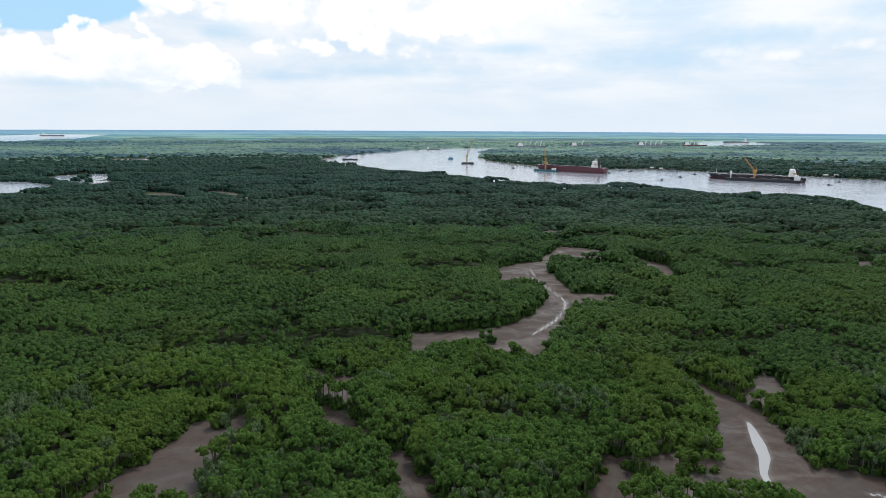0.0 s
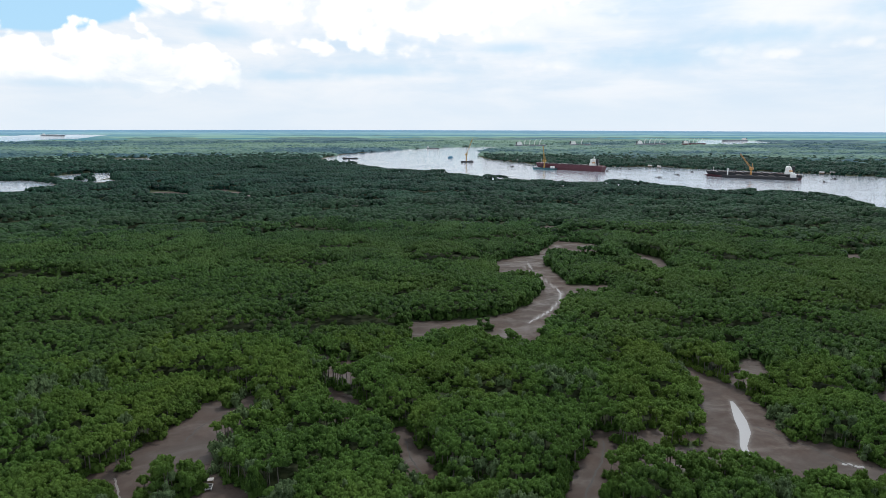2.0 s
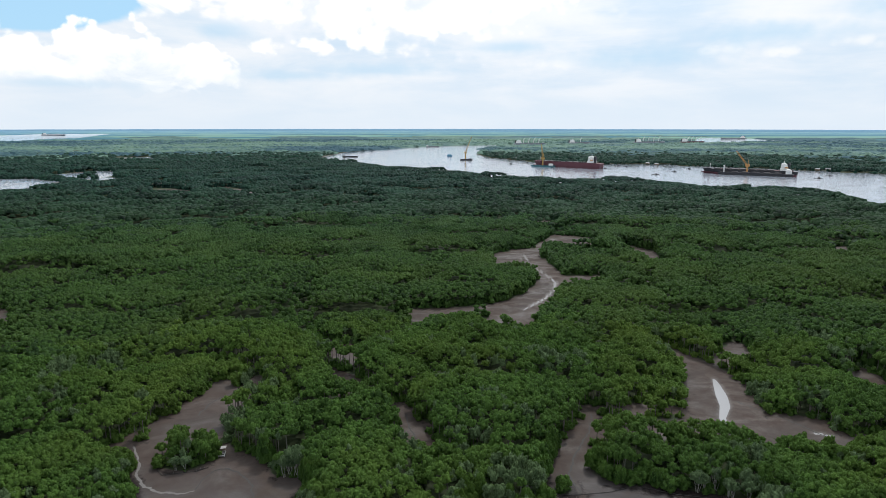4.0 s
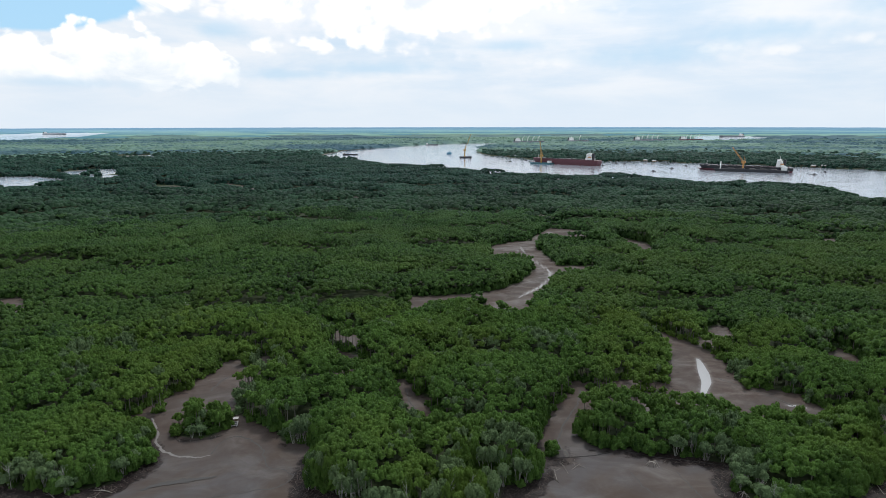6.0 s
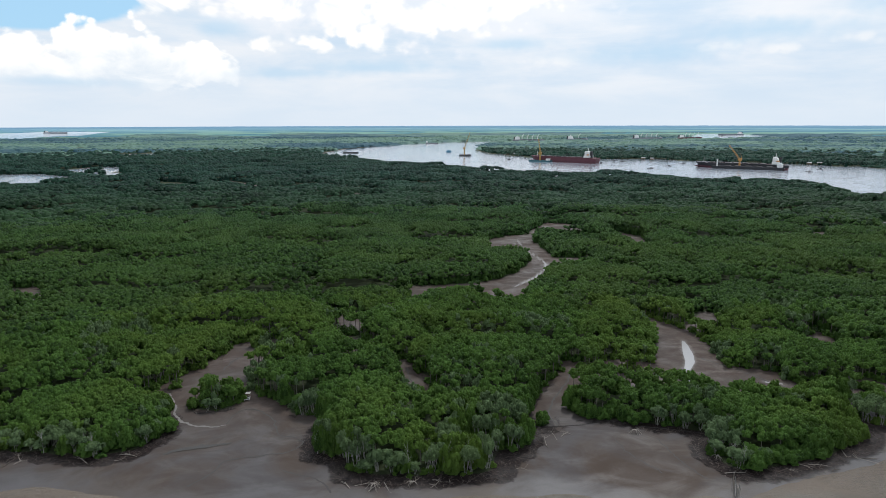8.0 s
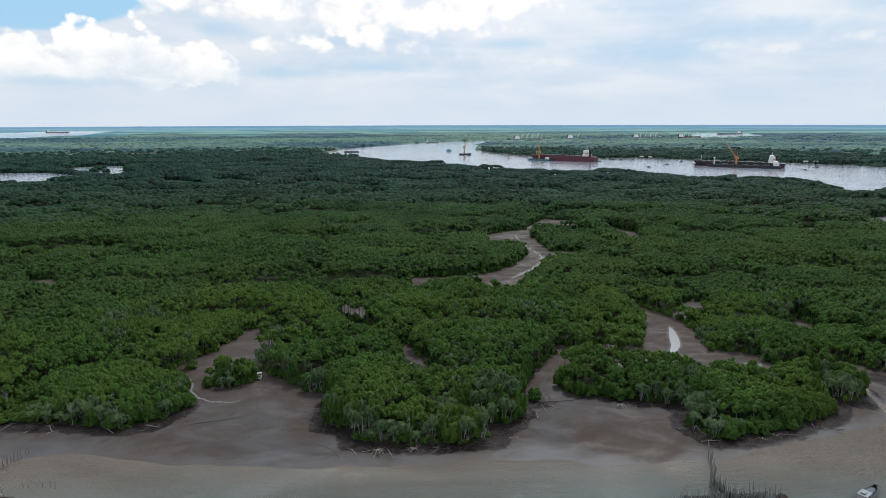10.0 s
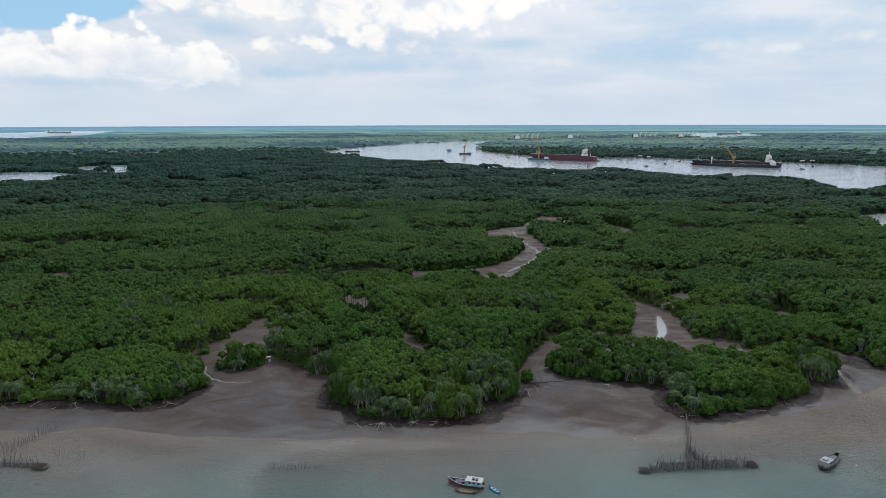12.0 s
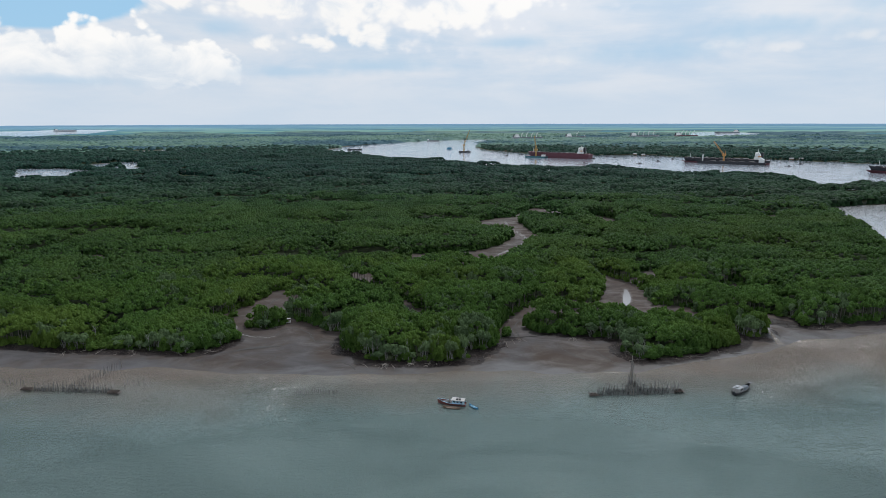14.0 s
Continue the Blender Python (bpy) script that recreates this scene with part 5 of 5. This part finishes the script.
def hurdle(parent, a, b, z, high, g, name="net_panel"):
    """Ragged netting hung along a row of stakes."""
    a, b = np.array(a, float), np.array(b, float)
    n = max(3, int(np.linalg.norm(b - a) / 1.0))
    for i in range(n):
        if g.random() < 0.04:
            continue
        p, q = a + (b - a) * i / n, a + (b - a) * (i + 1) / n
        t1, t2 = high * g.uniform(0.6, 1.1), high * g.uniform(0.6, 1.1)
        s = Shape()
        side = np.array((-(q - p)[1], (q - p)[0])) / np.linalg.norm(q - p) * 0.04
        rings = []
        for k in range(5):  # a panel with an uneven upper edge
            u = p + (q - p) * (0.01 + 0.98 * k / 4)
            t = (t1 + (t2 - t1) * k / 4) * g.uniform(0.78, 1.0)
            rings.append([(*(u - side), z), (*(u + side), z), (*(u + side), z + t), (*(u - side), z + t)])
        part(name, s.loft(rings), NET, parent, "dark ragged netting")


def platform(parent, x, y, w, d, g):
    s = Shape().box((x, y, 0.7), (w, d, 0.12))
    for i in range(int(w / 0.5)):
        s.box((x - w / 2 + 0.5 * i, y, 0.95), (0.12, d * 1.05, 0.4))
    part("catch_platform", s, ROOT, parent, "low plank catch platform")


def build_traps():
    g = random.Random(9)
    right = thing("fish_trap", (82, 68.5, 0), 0, "fish trap of weathered stakes and dark netting standing in shallow water", "fish trap", "fish traps")
    stakes_along(right, (-15.0, -0.4), (15.6, 0.6), 0.42, 1.8, 3.0, g, 0.05, 0.15)
    stakes_along(right, (-12, 2.2), (17, 3.2), 1.4, 2.2, 3.8, g, 0.35)
    stakes_along(right, (-3.0, 0.6), (0.0, 9.0), 0.6, 2.6, 4.4, g, 0.1)
    stakes_along(right, (3.0, 0.6), (1.0, 9.0), 0.6, 2.6, 4.4, g, 0.1)
    stakes_along(right, (0.4, 7.0), (7.0, 25.0), 1.0, 2.4, 4.6, g, 0.5, 0.2)
    hurdle(right, (-15.0, -0.3), (15.6, 0.7), 0.0, 2.0, g)
    hurdle(right, (-11.0, 2.0), (13.0, 2.9), 0.0, 1.7, g)
    hurdle(right, (-3.0, 0.6), (0.5, 9.0), 0.0, 2.6, g)
    hurdle(right, (3.0, 0.6), (0.8, 9.0), 0.0, 2.6, g)
    platform(right, -16.4, -0.6, 3.2, 2.0, g)
    platform(right, 16.6, 1.2, 3.8, 2.2, g)
    for a, b in (((-9, 0.4), (-2, 1.6)), ((4, 3.2), (12, 2.2)), ((5, 1.0), (9, 1.4))):
        part("cross_pole", Shape().rod([(a[0], a[1], 2.3), (b[0], b[1], 2.6)], 0.07, 5), DRIFT, right)
    left = thing("fish_trap", (-131, 79.5, 0), -6, "broad fish trap of stakes and netting below the muddy bank", "fish trap", "fish traps")
    stakes_along(left, (-15.5, 0), (14.5, 0), 0.5, 1.6, 2.8, g, 0.05, 0.2)
    stakes_along(left, (-13, 2.4), (14, 2.4), 1.7, 1.8, 3.0, g, 0.2)
    stakes_along(left, (-1, 3.0), (5, 24), 1.1, 2.0, 3.4, g, 0.55, 0.25)
    stakes_along(left, (-3, 3.0), (3, 20), 1.6, 1.4, 2.6, g, 0.1, 0.3)
    stakes_along(left, (-32, 5), (-23, 5), 1.5, 1.5, 2.4, g)
    stakes_along(left, (16, 7), (26, 7), 1.7, 1.4, 2.2, g)
    hurdle(left, (-15.5, 0.2), (14.5, 0.2), 0.0, 1.6, g)
    platform(left, -18.0, 0, 4.0, 2.0, g)
    platform(left, 17.0, -0.4, 4.4, 2.4, g)
    for x in (-13, -12, 8.5, 10, 11.5):
        part("cross_pole", Shape().rod([(x, 0.5, 1.7), (x + 1.8, 3.6, 2.1)], 0.10, 5), DRIFT, left, "bleached pole")
    part("cross_pole", Shape().rod([(-10, 1.8, 1.7), (5, 2.0, 1.9)], 0.07, 5), DRIFT, left)
    row = thing("stake_row", (-38, 74, 0), -4, "short row of thin dark stakes standing in the water", "stakes")
    stakes_along(row, (-8, 0), (8, 0), 0.75, 1.2, 2.2, g, 0.0, 0.25)
    fence = thing("net_fence", (-80, 150, 0.3), 0, "low dark net fence curving across the mud flat", "fence")
    line = [(-6, 9), (-6.5, 2), (-1, -4), (9, -2), (12, 0)]
    part("rolled_net", Shape().rod([(x, y, 0.12) for x, y in line], 0.085, 5), GROOVE, fence)
    for a, b in zip(line[:-1], line[1:]):
        for k in range(3):
            p = np.array(a) + (np.array(b) - np.array(a)) * k / 3
            ob = part("stake", STAKES[k], None, fence)
            ob.location, ob.scale = (p[0], p[1], -0.3), (1, 1, 1.2)
    fence = thing("net_fence", (72, 124, 0.3), 0, "low dark net fence along the edge of the mangroves", "fence")
    line = [(-35, 7), (-26, 7), (-16, 8), (-8, 11), (3, 6), (11, 4), (24, 0)]
    part("rolled_net", Shape().rod([(x, y, 0.12) for x, y in line], 0.08, 5), GROOVE, fence)


def build_raft():
    raft = thing("hut_raft", (-66, 157.5, 0.45), 8, "small pale timber raft frame with a low shelter, stranded on mud", "raft", "", 0.66)
    for x in (-1.3, 1.3):
        part("float_beam", Shape().box((x, 0, 0.25), (0.4, 5.0, 0.5)), CREAM, raft)
    for y in (-2.3, 0.0, 2.3):
        part("cross_beam", Shape().box((0, y, 0.56), (3.0, 0.42, 0.14)), CREAM, raft)
    part("floor", Shape().box((0, -0.1, 0.2), (2.2, 4.4, 0.1)), TAR, raft)
    shed = part("shelter", Shape().box((0, 4.2, 0.8), (2.2, 2.0, 1.5)), PLANK, raft)
    part("roof", Shape().box((0, 4.2, 1.62), (2.7, 2.6, 0.12)), CREAM, shed)


def build_debris():
    """Fallen trunks, root plates and bleached branches along the banks."""
    g = random.Random(21)

    def height(x, y):
        q = np.array([(x, y)], float)
        return float(ground_height(q, covers(q))[0])

    def log(x, y, turn, length, r, mat, label):
        ob = thing("fallen_tree", (x, y, max(height(x, y), 0.05)), turn, label, "dead tree", "drift timber")
        part("trunk", Shape().rod([(-length / 2, 0, 0.1), (0, g.uniform(-0.3, 0.3), 0.35), (length / 2, g.uniform(-0.4, 0.4), 0.5)], [r, r * 0.8, r * 0.35], 6), mat, ob)
        for k in range(3):
            s = g.uniform(-0.1, 0.45) * length
            part("branch", Shape().rod([(s, 0, 0.3), (s + 1.2, g.choice((-1, 1)) * g.uniform(0.8, 1.8), g.uniform(0.4, 1.3))], [r * 0.45, r * 0.15], 4), mat, ob)

    pale, dark = "bleached fallen trunk lying on the muddy bank", "dark fallen trunk lying on the muddy bank"
    for x0, x1, y0, y1, n in ((-185, -92, 112, 122, 26), (-26, 30, 97, 104, 16), (88, 145, 95, 110, 12), (186, 215, 132, 140, 5), (38, 52, 112, 124, 5)):
        for k in range(n):
            u = g.random()
            x = x0 + (x1 - x0) * u
            y = g.uniform(y0, y1)
            # keep to the bank just outside the trees
            for _ in range(30):
                f = covers(np.array([(x, y)], float))["free"][0]
                if f < -6:
                    y += 0.8
                elif f > -0.8:
                    y -= 0.8
                else:
                    break
            w = g.random() < 0.5
            log(x, y, g.uniform(0, 360), g.uniform(2.0, 6.5), g.uniform(0.06, 0.12), DRIFT if w else ROOT, pale if w else dark)

    def root_plate(x, y, size):
        ob = thing("root_plate", (x, y, height(x, y)), g.uniform(0, 360), "bleached spreading roots of a toppled mangrove", "dead tree", "drift timber")
        for k in range(11):
            a, r = g.uniform(0, 6.28), size * g.uniform(0.7, 1.2)
            part("root", Shape().rod([(0, 0, size * 0.55), (math.cos(a) * r * 0.5, math.sin(a) * r * 0.5, size * 0.5), (math.cos(a) * r, math.sin(a) * r, -0.2)], [0.11, 0.07, 0.03], 5), DRIFT, ob)

    for x, y, s in ((72, 126, 2.2), (-14, 98, 2.6), (-3, 99, 1.8), (92, 109, 1.8)):
        root_plate(x, y, s)

    # slender bare trees at the edge of the shore
    for x, y, h in ((-48, 140, 7), (-33, 117, 8), (-120, 121, 8), (-104, 120, 7.5), (-96, 122, 7), (-4, 104, 9), (2, 105, 8.5), (8, 105, 9), (14, 107, 10),
                    (95, 106, 7), (97, 103, 8), (-150, 134, 8), (-170, 137, 8), (112, 103, 7), (128, 108, 7), (192, 143, 8), (204, 144, 8), (-97, 278, 9), (-101, 274, 9), (-108, 279, 8), (-128, 284, 8)):
        if covers(np.array([(x, y)], float))["free"][0] < 0.3:
            continue
        ob = thing("bare_tree", (x, y, max(0.2, height(x, y))), g.uniform(0, 360), "slender leafless pale tree at the forest edge", "dead tree", "bare trees")
        part("trunk", Shape().rod([(0, 0, -0.4), (g.uniform(-0.3, 0.3), 0.1, h * 0.5), (g.uniform(-0.6, 0.6), g.uniform(-0.5, 0.5), h)], [0.10, 0.07, 0.02], 5), PALE_BARK, ob)
        for k in range(9):
            z, a, r = h * g.uniform(0.4, 0.9), g.uniform(0, 6.28), g.uniform(0.7, 1.7)
            part("branch", Shape().rod([(0, 0, z), (math.cos(a) * r * 0.6, math.sin(a) * r * 0.6, z + r * 0.7), (math.cos(a) * r, math.sin(a) * r, z + r * 1.5)], [0.045, 0.03, 0.012], 4), PALE_BARK, ob)


def build_roots():
    """A litter of roots and sticks over the dark banks under the shore trees."""
    rng = np.random.RandomState(77)
    p = np.c_[rng.uniform(-200, 225, 60000), rng.uniform(88, 160, 60000)]
    c = covers(p)
    past = p[:, 1] - np.interp(p[:, 0], WX, WY)
    keep = (c["free"] < 1.5) & (c["free"] > -5.0 + rng.uniform(0, 3, len(p))) & (c["flats"] < 2) & (past < 38) & (past > 1)
    p = p[keep][:2600]
    z = ground_height(p, covers(p))
    kinds = []
    for k in range(8):
        a, lift = rng.uniform(0, 6.28), rng.uniform(0.05, 0.75)
        tip = np.array((math.cos(a), math.sin(a), lift))
        kinds.append(rod([(0, 0, -0.1), tip * 0.5 + (0, 0, rng.uniform(0, 0.2)), tip], [0.05, 0.045, 0.02], 3))
    n = len(p)
    mesh = scatter("root_litter", kinds, rng.randint(0, 8, n), np.c_[p, z], np.c_[rng.uniform(0.6, 1.9, n), rng.uniform(0.5, 1.1, n)], rng.uniform(0, 6.28, n), rng.uniform(0, 1, n), ROOT)
    tagged(new("root_litter", mesh), "dark tangled roots and sticks on the muddy banks", "roots", kind="stuff")


build_roots()
build_ships()
build_boats()
build_traps()
build_raft()
build_debris()
